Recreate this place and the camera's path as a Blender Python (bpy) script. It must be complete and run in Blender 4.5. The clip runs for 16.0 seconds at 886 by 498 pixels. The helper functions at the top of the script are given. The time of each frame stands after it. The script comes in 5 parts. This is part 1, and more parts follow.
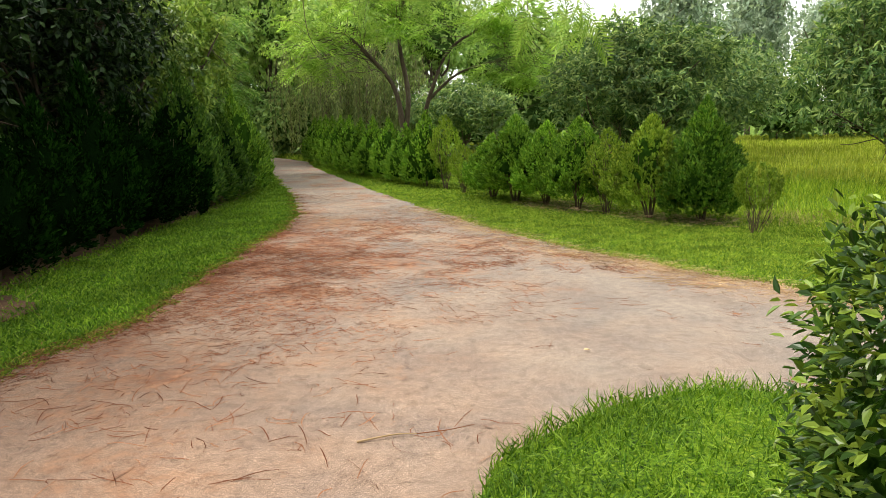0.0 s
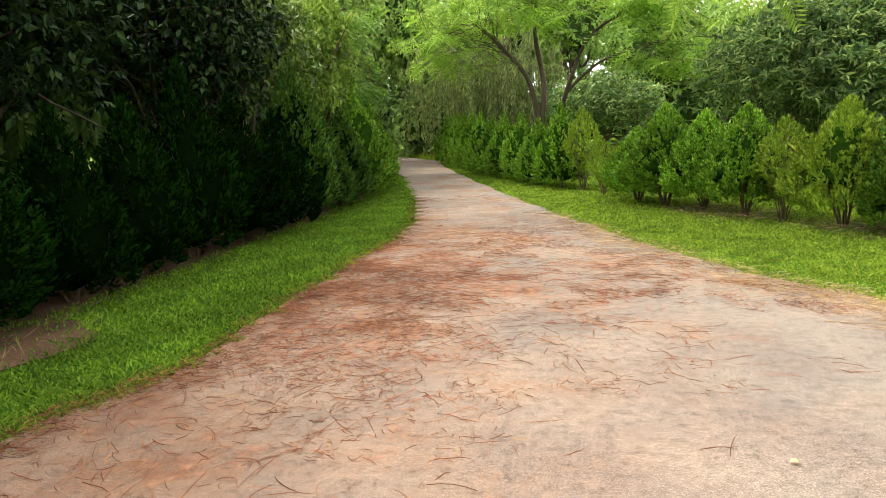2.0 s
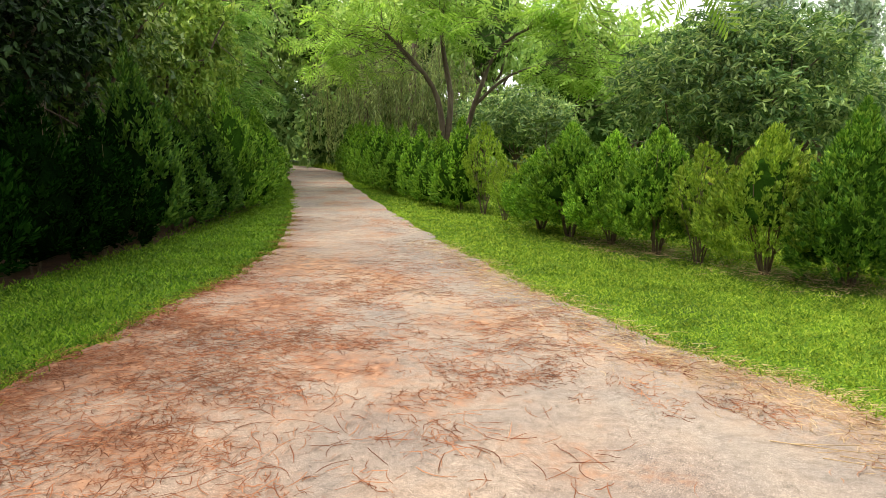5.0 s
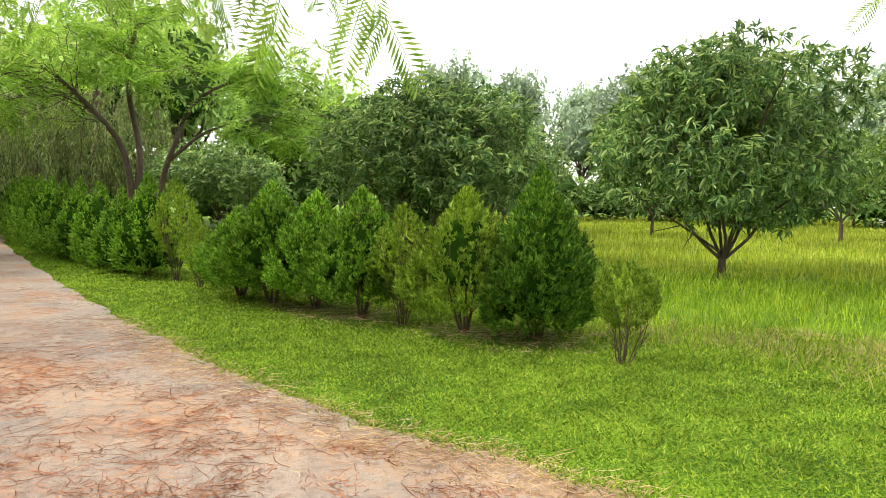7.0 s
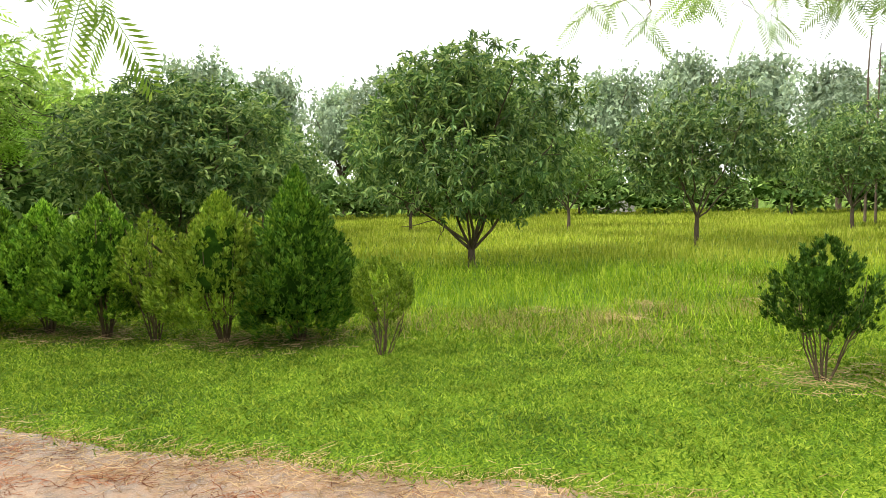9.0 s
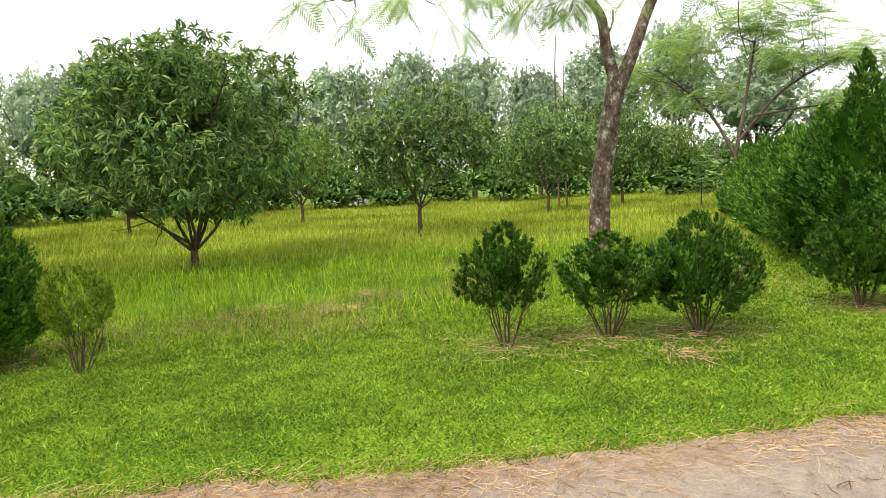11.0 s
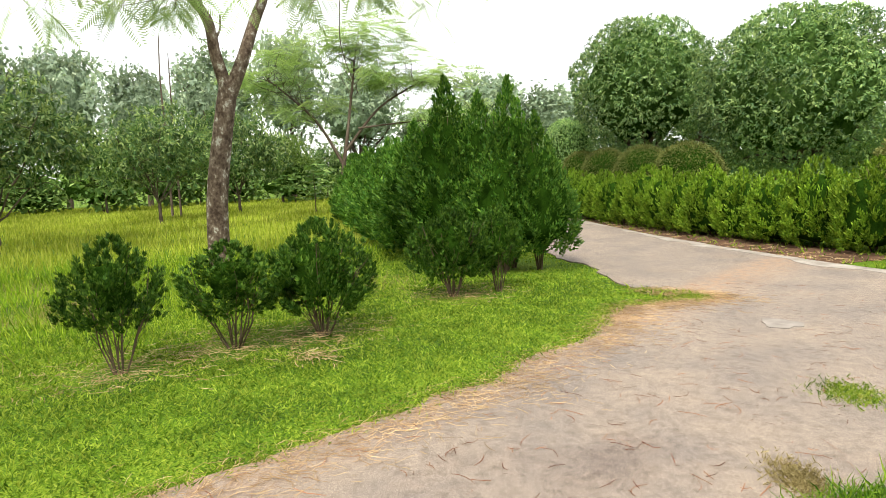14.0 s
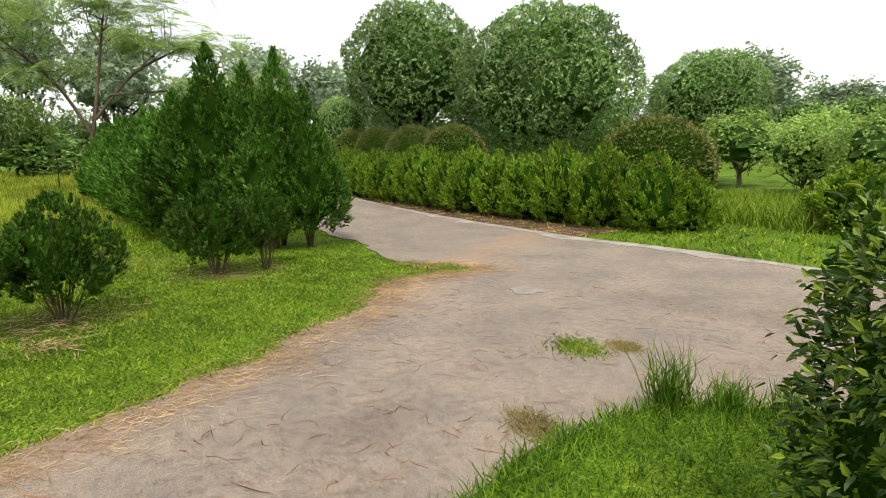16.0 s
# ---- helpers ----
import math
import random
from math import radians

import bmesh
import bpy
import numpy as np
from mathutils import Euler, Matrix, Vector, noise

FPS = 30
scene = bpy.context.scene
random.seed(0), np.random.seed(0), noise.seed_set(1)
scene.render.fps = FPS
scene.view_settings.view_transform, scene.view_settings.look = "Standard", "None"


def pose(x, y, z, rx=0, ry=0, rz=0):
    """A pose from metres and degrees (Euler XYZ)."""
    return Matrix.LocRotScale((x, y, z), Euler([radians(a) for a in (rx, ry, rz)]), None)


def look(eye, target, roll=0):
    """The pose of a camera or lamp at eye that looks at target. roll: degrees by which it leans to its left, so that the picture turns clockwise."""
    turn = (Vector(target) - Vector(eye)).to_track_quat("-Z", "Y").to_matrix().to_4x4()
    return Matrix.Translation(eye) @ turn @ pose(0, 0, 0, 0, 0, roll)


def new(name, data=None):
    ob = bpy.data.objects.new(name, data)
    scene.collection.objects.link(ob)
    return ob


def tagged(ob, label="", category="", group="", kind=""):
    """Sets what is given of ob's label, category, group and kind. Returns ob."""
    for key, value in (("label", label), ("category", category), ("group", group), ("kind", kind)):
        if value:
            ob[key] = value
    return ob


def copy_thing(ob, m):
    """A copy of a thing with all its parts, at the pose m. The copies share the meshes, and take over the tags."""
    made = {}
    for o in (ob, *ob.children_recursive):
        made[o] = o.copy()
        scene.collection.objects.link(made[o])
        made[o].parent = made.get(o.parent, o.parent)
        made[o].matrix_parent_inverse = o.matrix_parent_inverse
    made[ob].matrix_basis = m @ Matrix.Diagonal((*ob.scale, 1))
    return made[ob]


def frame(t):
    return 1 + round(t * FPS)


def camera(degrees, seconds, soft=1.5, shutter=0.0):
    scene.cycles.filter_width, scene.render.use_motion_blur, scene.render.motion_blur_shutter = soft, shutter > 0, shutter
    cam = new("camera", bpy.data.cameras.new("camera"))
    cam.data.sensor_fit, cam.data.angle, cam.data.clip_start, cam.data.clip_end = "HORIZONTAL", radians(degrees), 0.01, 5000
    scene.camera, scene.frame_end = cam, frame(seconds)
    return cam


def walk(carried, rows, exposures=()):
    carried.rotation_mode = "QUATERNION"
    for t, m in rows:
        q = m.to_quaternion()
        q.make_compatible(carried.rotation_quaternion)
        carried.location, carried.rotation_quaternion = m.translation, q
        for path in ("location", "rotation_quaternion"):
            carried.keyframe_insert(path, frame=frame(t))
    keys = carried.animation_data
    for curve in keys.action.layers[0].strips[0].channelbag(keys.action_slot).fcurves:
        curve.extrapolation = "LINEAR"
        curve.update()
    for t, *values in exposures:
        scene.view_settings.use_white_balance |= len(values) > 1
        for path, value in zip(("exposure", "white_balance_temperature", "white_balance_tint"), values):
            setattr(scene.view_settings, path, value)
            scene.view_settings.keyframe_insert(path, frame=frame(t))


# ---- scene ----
cam = camera(66.2, 16.0, soft=0.8)
PATH = [
    (0, 0.0001, 0.0000, 1.5330, -10.326, 1.007, 0.001),
    (0.5, 0.0697, 0.3603, 1.5134, -9.758, 3.234, 7.036),
    (1, 0.1074, 0.7430, 1.4930, -13.553, 5.178, 9.597),
    (1.5, 0.0929, 1.1271, 1.5207, -12.568, 2.192, 6.168),
    (2, 0.0791, 1.4900, 1.4851, -10.165, 2.491, 11.558),
    (2.5, 0.1564, 1.8354, 1.5123, -10.223, 3.368, 12.061),
    (3, 0.1632, 2.2310, 1.5106, -10.421, -0.514, 11.240),
    (3.2, 0.1752, 2.3720, 1.5155, -10.742, -0.657, 9.391),
    (5.3, 0.4014, 3.4523, 1.4982, -9.306, 0.269, 3.867),
    (5.5, 0.3971, 3.5621, 1.5007, -9.351, 0.708, 2.763),
    (6, 0.5501, 3.7589, 1.4825, -6.703, 0.579, -2.573),
    (6.5, 0.6383, 3.8400, 1.4776, -6.454, 0.108, -13.814),
    (7, 0.6296, 3.9104, 1.4916, -4.110, -1.024, -18.824),
    (7.5, 0.6367, 3.9154, 1.4955, -4.266, -0.000, -23.171),
    (8, 0.6457, 3.9231, 1.4933, -4.507, -0.930, -26.811),
    (8.2, 0.6451, 3.9131, 1.4974, -4.835, -0.526, -29.373),
    (10.3, 0.6663, 3.4490, 1.5062, -3.462, 3.162, -50.197),
    (10.5, 0.7038, 3.4352, 1.5024, -4.395, 3.279, -52.336),
    (11, 0.7423, 3.4564, 1.5044, -5.321, 2.733, -60.244),
    (11.5, 0.7341, 3.4985, 1.5076, -5.503, 3.013, -65.248),
    (12, 0.7325, 3.5431, 1.5018, -6.972, 2.844, -75.437),
    (12.5, 0.7473, 3.5206, 1.5036, -7.029, 2.120, -82.067),
    (13, 0.7605, 3.5092, 1.4965, -6.888, 1.472, -84.788),
    (13.5, 0.7831, 3.5048, 1.4976, -7.407, 2.408, -86.885),
    (14, 0.7797, 3.4792, 1.5053, -6.195, 2.748, -91.668),
    (14.5, 0.7691, 3.4675, 1.5071, -5.643, 2.311, -95.990),
    (15, 0.7595, 3.4393, 1.4940, -6.259, 2.052, -100.634),
    (15.5, 0.7633, 3.4073, 1.4854, -7.483, 1.431, -105.540),
    (16, 0.7333, 3.3825, 1.4775, -8.640, 1.188, -110.218),
]
walk(cam, [(t, pose(x, y, z, 90 + pitch, roll, yaw)) for t, x, y, z, pitch, roll, yaw in PATH],
     [(0.0, 0.84), (1.5, 1.06), (3, 1.14), (5.5, 1.10), (8, 1.05), (10.5, 0.80), (12.5, 0.88), (13.5, 0.92), (14.5, 0.70), (16.0, 0.38)])

# ---------------------------------------------------------------- light: a bright overcast sky with a veiled sun
world = bpy.data.worlds.new("overcast_sky")
scene.world = world
world.use_nodes = True
wn, wl = world.node_tree.nodes, world.node_tree.links
wn.clear()
sky = wn.new("ShaderNodeTexSky")
sky.sky_type, sky.sun_disc = "NISHITA", False
sky.sun_elevation, sky.sun_rotation = radians(52), radians(-75)
clear = wn.new("ShaderNodeBackground")
clear.inputs["Strength"].default_value = 0.03
cloud = wn.new("ShaderNodeBackground")
cloud.inputs["Color"].default_value = (1.0, 0.985, 0.955, 1)
cloud.inputs["Strength"].default_value = 0.9
both, wout = wn.new("ShaderNodeAddShader"), wn.new("ShaderNodeOutputWorld")
wl.new(sky.outputs[0], clear.inputs["Color"])
wl.new(clear.outputs[0], both.inputs[0])
wl.new(cloud.outputs[0], both.inputs[1])
wl.new(both.outputs[0], wout.inputs["Surface"])

sun_data = bpy.data.lights.new("sun", "SUN")
sun_data.energy, sun_data.angle, sun_data.color = 2.4, radians(14), (1.0, 0.95, 0.85)
sun = new("sun", sun_data)
sun.matrix_basis = look((-22, 6, 29), (0, 0, 0))


# ---------------------------------------------------------------- materials
def nodes_of(name):
    m = bpy.data.materials.new(name)
    m.use_nodes = True
    t = m.node_tree
    t.nodes.clear()
    return m, t.nodes, t.links


def ramp(n, l, source, stops):
    r = n.new("ShaderNodeValToRGB")
    e = r.color_ramp.elements
    while len(e) < len(stops):
        e.new(0.5)
    for k, (p, c) in zip(e, stops):
        k.position, k.color = p, (*c, 1)
    l.new(source, r.inputs[0])
    return r.outputs[0]


def noise_tex(n, l, scale, detail=4.0, rough=0.55, vector=None):
    t = n.new("ShaderNodeTexNoise")
    t.inputs["Scale"].default_value, t.inputs["Detail"].default_value, t.inputs["Roughness"].default_value = scale, detail, rough
    if vector:
        l.new(vector, t.inputs["Vector"])
    return t.outputs["Fac"]


def mix_col(n, l, fac, a, b, mode="MIX"):
    m = n.new("ShaderNodeMix")
    m.data_type, m.blend_type = "RGBA", mode
    for s, v in ((0, fac), (6, a), (7, b)):
        if hasattr(v, "is_linked"):
            l.new(v, m.inputs[s])
        elif s == 0:
            m.inputs[0].default_value = v
        else:
            m.inputs[s].default_value = (*v, 1)
    return m.outputs[2]


def mathn(n, l, op, a, b=0.0, clamp=False):
    m = n.new("ShaderNodeMath")
    m.operation, m.use_clamp = op, clamp
    for s, v in ((0, a), (1, b)):
        if hasattr(v, "is_linked"):
            l.new(v, m.inputs[s])
        else:
            m.inputs[s].default_value = v
    return m.outputs[0]


def leaf_mat(name, dark, mid, light, glow=0.3, rough=0.45, patch=0.6, spec=0.4, swing=1.5):
    """Foliage: a colour for each leaf, a slower drift through the crown, and light passing through the blade."""
    m, n, l = nodes_of(name)
    geo, obi = n.new("ShaderNodeNewGeometry"), n.new("ShaderNodeObjectInfo")
    each = ramp(n, l, geo.outputs["Random Per Island"], [(0.0, dark), (0.5, mid), (1.0, light)])
    drift = noise_tex(n, l, patch, 2.0, 0.5, geo.outputs["Position"])
    tone = mathn(n, l, "MULTIPLY_ADD", drift, swing)
    tone.node.inputs[2].default_value = 1.02 - 0.5 * swing
    shade = mathn(n, l, "MULTIPLY_ADD", obi.outputs["Random"], 0.3)
    shade.node.inputs[2].default_value = 0.85
    both = mathn(n, l, "MULTIPLY", tone, shade)
    grey = n.new("ShaderNodeCombineColor")
    for s in range(3):
        l.new(both, grey.inputs[s])
    col = mix_col(n, l, 1.0, each, grey.outputs[0], "MULTIPLY")
    p = n.new("ShaderNodeBsdfPrincipled")
    l.new(col, p.inputs["Base Color"])
    p.inputs["Roughness"].default_value, p.inputs["Specular IOR Level"].default_value = rough, spec
    tr = n.new("ShaderNodeBsdfTranslucent")
    lit = mix_col(n, l, 1.0, col, (1.2, 1.15, 0.8), "MULTIPLY")
    l.new(lit, tr.inputs["Color"])
    mx, out = n.new("ShaderNodeMixShader"), n.new("ShaderNodeOutputMaterial")
    mx.inputs[0].default_value = glow
    l.new(p.outputs[0], mx.inputs[1])
    l.new(tr.outputs[0], mx.inputs[2])
    l.new(mx.outputs[0], out.inputs["Surface"])
    return m


def rough_mat(name, stops, scale, bump=0.3, rough=0.9, fine=40.0, stretch=None, share=0.4, spec=0.12):
    """Bark, soil and the like: two sizes of noise in the colour and a bump."""
    m, n, l = nodes_of(name)
    co = n.new("ShaderNodeTexCoord")
    vec = co.outputs["Object"]
    if stretch:
        mp = n.new("ShaderNodeMapping")
        mp.inputs["Scale"].default_value = stretch
        l.new(vec, mp.inputs["Vector"])
        vec = mp.outputs[0]
    big, small = noise_tex(n, l, scale, 5.0, 0.6, vec), noise_tex(n, l, fine, 3.0, 0.6, vec)
    fac = mathn(n, l, "MULTIPLY_ADD", small, share)
    l.new(mathn(n, l, "MULTIPLY", big, 1.2 - share), fac.node.inputs[2])
    fac2 = mathn(n, l, "SUBTRACT", fac, 0.1)
    p, out, b = n.new("ShaderNodeBsdfPrincipled"), n.new("ShaderNodeOutputMaterial"), n.new("ShaderNodeBump")
    l.new(ramp(n, l, fac2, stops), p.inputs["Base Color"])
    p.inputs["Roughness"].default_value, p.inputs["Specular IOR Level"].default_value = rough, spec
    b.inputs["Strength"].default_value, b.inputs["Distance"].default_value = bump, 0.02
    l.new(fac, b.inputs["Height"])
    l.new(b.outputs[0], p.inputs["Normal"])
    l.new(p.outputs[0], out.inputs["Surface"])
    return m


def road_mat():
    """Worn grey tar with pale grit, rusty needle dust in drifts, and darker damp stains."""
    m, n, l = nodes_of("worn_asphalt")
    geo = n.new("ShaderNodeNewGeometry")
    pos = geo.outputs["Position"]
    grit = mathn(n, l, "ADD", mathn(n, l, "MULTIPLY", noise_tex(n, l, 170.0, 2.0, 0.7, pos), 0.72), mathn(n, l, "MULTIPLY", noise_tex(n, l, 60.0, 3.0, 0.75, pos), 0.28))
    worn = noise_tex(n, l, 1.3, 6.0, 0.6, pos)
    base = ramp(n, l, grit, [(0.36, (0.095, 0.078, 0.063)), (0.46, (0.195, 0.161, 0.131)), (0.54, (0.285, 0.236, 0.192)), (0.64, (0.51, 0.43, 0.352))])
    pale = ramp(n, l, worn, [(0.35, (0.80, 0.80, 0.82)), (0.65, (1.12, 1.08, 1.02))])
    col = mix_col(n, l, 1.0, base, pale, "MULTIPLY")
    mottle = ramp(n, l, noise_tex(n, l, 14.0, 7.0, 0.72, pos), [(0.36, (0.74, 0.72, 0.70)), (0.5, (1.0, 1.0, 1.0)), (0.66, (1.16, 1.15, 1.13))])
    col = mix_col(n, l, 1.0, col, mottle, "MULTIPLY")
    # rusty needle mats lie on the path under the trees, and a tan dust round them fades towards the junction
    xyz = n.new("ShaderNodeSeparateXYZ")
    l.new(pos, xyz.inputs[0])
    across = mathn(n, l, "MAXIMUM", xyz.outputs[0], -2.5)
    along = mathn(n, l, "MULTIPLY_ADD", across, -0.12)
    along.node.inputs[2].default_value = -0.18
    reach = mathn(n, l, "MULTIPLY", mathn(n, l, "SUBTRACT", xyz.outputs[1], 8.2), 0.22)
    under_trees = mathn(n, l, "SUBTRACT", 1.0, mathn(n, l, "MULTIPLY", reach, reach), True)
    away = mathn(n, l, "MULTIPLY_ADD", under_trees, 0.23)
    l.new(along, away.node.inputs[2])
    drift = noise_tex(n, l, 0.9, 7.0, 0.68, pos)
    fine = noise_tex(n, l, 9.0, 5.0, 0.7, pos)
    m1 = mathn(n, l, "MULTIPLY_ADD", drift, 2.2)
    l.new(away, m1.node.inputs[2])
    m2 = mathn(n, l, "MULTIPLY_ADD", fine, 1.2)
    l.new(m1, m2.node.inputs[2])
    mask = mathn(n, l, "MULTIPLY", mathn(n, l, "MULTIPLY", mathn(n, l, "SUBTRACT", m2, 1.80), 2.6, True), 0.85, True)
    rust = ramp(n, l, fine, [(0.34, (0.10, 0.036, 0.015)), (0.5, (0.215, 0.088, 0.04)), (0.66, (0.37, 0.19, 0.10))])
    tan = mathn(n, l, "MULTIPLY_ADD", across, -0.14)
    fade = mathn(n, l, "MULTIPLY_ADD", xyz.outputs[1], -0.045)
    l.new(mathn(n, l, "MULTIPLY", drift, 1.3), fade.node.inputs[2])
    l.new(fade, tan.node.inputs[2])
    col = mix_col(n, l, mathn(n, l, "MULTIPLY", mathn(n, l, "SUBTRACT", tan, 0.10, True), 0.78, True), col, mix_col(n, l, 1.0, col, (1.18, 0.74, 0.46), "MULTIPLY"))
    col = mix_col(n, l, mask, col, rust)
    side = mathn(n, l, "MULTIPLY_ADD", xyz.outputs[0], 0.718)
    l.new(mathn(n, l, "MULTIPLY_ADD", xyz.outputs[1], 0.697), side.node.inputs[2])
    side.node.inputs[2].links[0].from_node.inputs[2].default_value = -5.75
    band = mathn(n, l, "MULTIPLY", mathn(n, l, "MULTIPLY", side, 1.5, True), mathn(n, l, "MULTIPLY", mathn(n, l, "SUBTRACT", 1.15, side), 3.0, True))
    drifted = mathn(n, l, "MULTIPLY", mathn(n, l, "MULTIPLY", mathn(n, l, "SUBTRACT", fine, 0.36), 4.0, True), band)
    col = mix_col(n, l, mathn(n, l, "MULTIPLY", drifted, 0.6), col, (0.40, 0.235, 0.125))
    damp = noise_tex(n, l, 0.55, 4.0, 0.6, pos)
    spot = ramp(n, l, damp, [(0.57, (1, 1, 1)), (0.76, (0.76, 0.70, 0.67))])
    col = mix_col(n, l, 1.0, col, spot, "MULTIPLY")
    p, out, b = n.new("ShaderNodeBsdfPrincipled"), n.new("ShaderNodeOutputMaterial"), n.new("ShaderNodeBump")
    l.new(col, p.inputs["Base Color"])
    p.inputs["Roughness"].default_value, p.inputs["Specular IOR Level"].default_value = 0.82, 0.3
    b.inputs["Strength"].default_value, b.inputs["Distance"].default_value = 0.5, 0.006
    l.new(grit, b.inputs["Height"])
    l.new(b.outputs[0], p.inputs["Normal"])
    l.new(p.outputs[0], out.inputs["Surface"])
    return m


ASPHALT = road_mat()
SOIL = rough_mat("grassy_soil", [(0.36, (0.012, 0.030, 0.003)), (0.46, (0.055, 0.115, 0.006)), (0.56, (0.13, 0.215, 0.010)), (0.68, (0.25, 0.31, 0.03))], 0.8, 0.9, 0.95, 48, None, 0.75)
RED_SOIL = rough_mat("bare_reddish_soil", [(0.3, (0.05, 0.028, 0.016)), (0.5, (0.115, 0.065, 0.038)), (0.75, (0.20, 0.12, 0.07))], 2.0, 0.7, 0.95, 30)
BARK = rough_mat("grey_brown_bark", [(0.3, (0.05, 0.035, 0.025)), (0.55, (0.12, 0.09, 0.065)), (0.8, (0.22, 0.18, 0.14))], 3.0, 0.6, 0.9, 30, (1, 1, 0.35))
LICHEN = rough_mat("lichen_spotted_bark", [(0.36, (0.05, 0.033, 0.023)), (0.50, (0.13, 0.094, 0.068)), (0.58, (0.21, 0.165, 0.125)), (0.63, (0.42, 0.395, 0.335))], 7.0, 0.8, 0.9, 24, (1, 1, 0.8))
TWIG = rough_mat("brown_twigs", [(0.3, (0.055, 0.038, 0.024)), (0.7, (0.17, 0.125, 0.08))], 6.0, 0.4)
THUJA = leaf_mat("thuja_green", (0.042, 0.115, 0.010), (0.115, 0.245, 0.02), (0.29, 0.45, 0.048), 0.25, 0.6, 1.6, 0.12)
THUJA_MID = leaf_mat("thuja_hedge_green", (0.055, 0.12, 0.008), (0.145, 0.26, 0.018), (0.30, 0.42, 0.042), 0.25, 0.6, 1.6, 0.12)
THUJA_PALE = leaf_mat("thuja_yellow_green", (0.085, 0.16, 0.014), (0.185, 0.29, 0.027), (0.33, 0.42, 0.052), 0.28, 0.6, 1.6, 0.12)
THUJA_DARK = leaf_mat("thuja_deep_green", (0.014, 0.046, 0.005), (0.042, 0.105, 0.011), (0.115, 0.20, 0.024), 0.18, 0.6, 1.6, 0.12)
THUJA_DEEP = leaf_mat("thuja_tall_green", (0.024, 0.08, 0.010), (0.066, 0.165, 0.02), (0.17, 0.295, 0.04), 0.2, 0.6, 1.6, 0.12)
THUJA_FULL = leaf_mat("thuja_full_green", (0.032, 0.098, 0.010), (0.09, 0.205, 0.02), (0.24, 0.38, 0.042), 0.22, 0.6, 1.6, 0.12)
# near-black green: canopy shade painted into the hedge's leaf colour
THUJA_SHADE = leaf_mat("thuja_painted_shade", (0.0015, 0.007, 0.001), (0.004, 0.017, 0.002), (0.014, 0.042, 0.005), 0.12, 0.8, 1.2, 0.0)
# core colours: shade among the inner twigs painted as very dark green
CORE = rough_mat("painted_core_shade", [(0.3, (0.006, 0.021, 0.002)), (0.7, (0.026, 0.064, 0.006))], 9.0, 0.8, 1.0, 55, None, 0.7, 0.0)
CORE_DARK = rough_mat("painted_deep_shade", [(0.3, (0.001, 0.004, 0.001)), (0.7, (0.004, 0.012, 0.002))], 9.0, 0.8, 1.0, 55, None, 0.7, 0.0)
# shell colour with the crown's inner shade painted in
HEART = rough_mat("painted_crown_shade", [(0.35, (0.014, 0.036, 0.008)), (0.65, (0.075, 0.135, 0.03))], 2.5, 0.9, 1.0, 11, None, 0.75, 0.0)
# far trees' shell, paled to paint distance haze into it
HEART_HAZE = rough_mat("haze_painted_shell", [(0.35, (0.10, 0.145, 0.085)), (0.65, (0.25, 0.315, 0.20))], 1.5, 0.9, 1.0, 6, None, 0.75, 0.0)
MANGO = leaf_mat("mango_leaf", (0.042, 0.10, 0.03), (0.125, 0.215, 0.07), (0.34, 0.43, 0.15), 0.36, 0.45, 0.8, 0.22)
MANGO_FRESH = leaf_mat("fresh_mango_leaf", (0.07, 0.14, 0.02), (0.14, 0.235, 0.04), (0.27, 0.37, 0.08), 0.32, 0.4, 0.8, 0.35)
LIME = leaf_mat("lime_green_leaf", (0.11, 0.20, 0.028), (0.21, 0.325, 0.052), (0.40, 0.50, 0.115), 0.42, 0.42, 0.8, 0.3)
# near-black leaf: the shade on these trees painted into its colour
BROAD_SHADE = leaf_mat("shade_painted_broad_leaf", (0.004, 0.013, 0.003), (0.011, 0.030, 0.006), (0.055, 0.10, 0.028), 0.12, 0.45, 0.7, 0.12)
FEATHER = leaf_mat("feathery_leaf", (0.13, 0.245, 0.03), (0.21, 0.35, 0.055), (0.34, 0.48, 0.10), 0.5, 0.6, 0.8, 0.1)
FEATHER_PALE = leaf_mat("pale_feathery_leaf", (0.21, 0.32, 0.11), (0.30, 0.42, 0.165), (0.41, 0.53, 0.23), 0.5, 0.6, 0.8, 0.1)
WOOD_GREEN = leaf_mat("woodland_leaf", (0.15, 0.27, 0.055), (0.29, 0.43, 0.11), (0.45, 0.57, 0.18), 0.36, 0.5, 0.35, 0.2)
# paled, greyed leaf: distance haze painted into the colour
WOOD_HAZE = leaf_mat("haze_painted_leaf", (0.19, 0.265, 0.185), (0.27, 0.35, 0.24), (0.37, 0.44, 0.30), 0.28, 0.6, 0.25, 0.15)
UNDER = leaf_mat("undergrowth_leaf", (0.075, 0.15, 0.04), (0.15, 0.25, 0.065), (0.27, 0.37, 0.11), 0.25, 0.6, 0.3, 0.1)
WEEPING = leaf_mat("weeping_leaf", (0.11, 0.155, 0.05), (0.19, 0.245, 0.08), (0.30, 0.35, 0.12), 0.32, 0.55, 0.6, 0.15)
ROUND_LEAF = leaf_mat("round_tree_leaf", (0.075, 0.16, 0.06), (0.205, 0.34, 0.115), (0.43, 0.55, 0.20), 0.28, 0.45, 0.45, 0.3)
DOME_LEAF = leaf_mat("clipped_olive_leaf", (0.1, 0.115, 0.03), (0.14, 0.155, 0.042), (0.18, 0.195, 0.056), 0.15, 0.65, 2.0, 0.1)
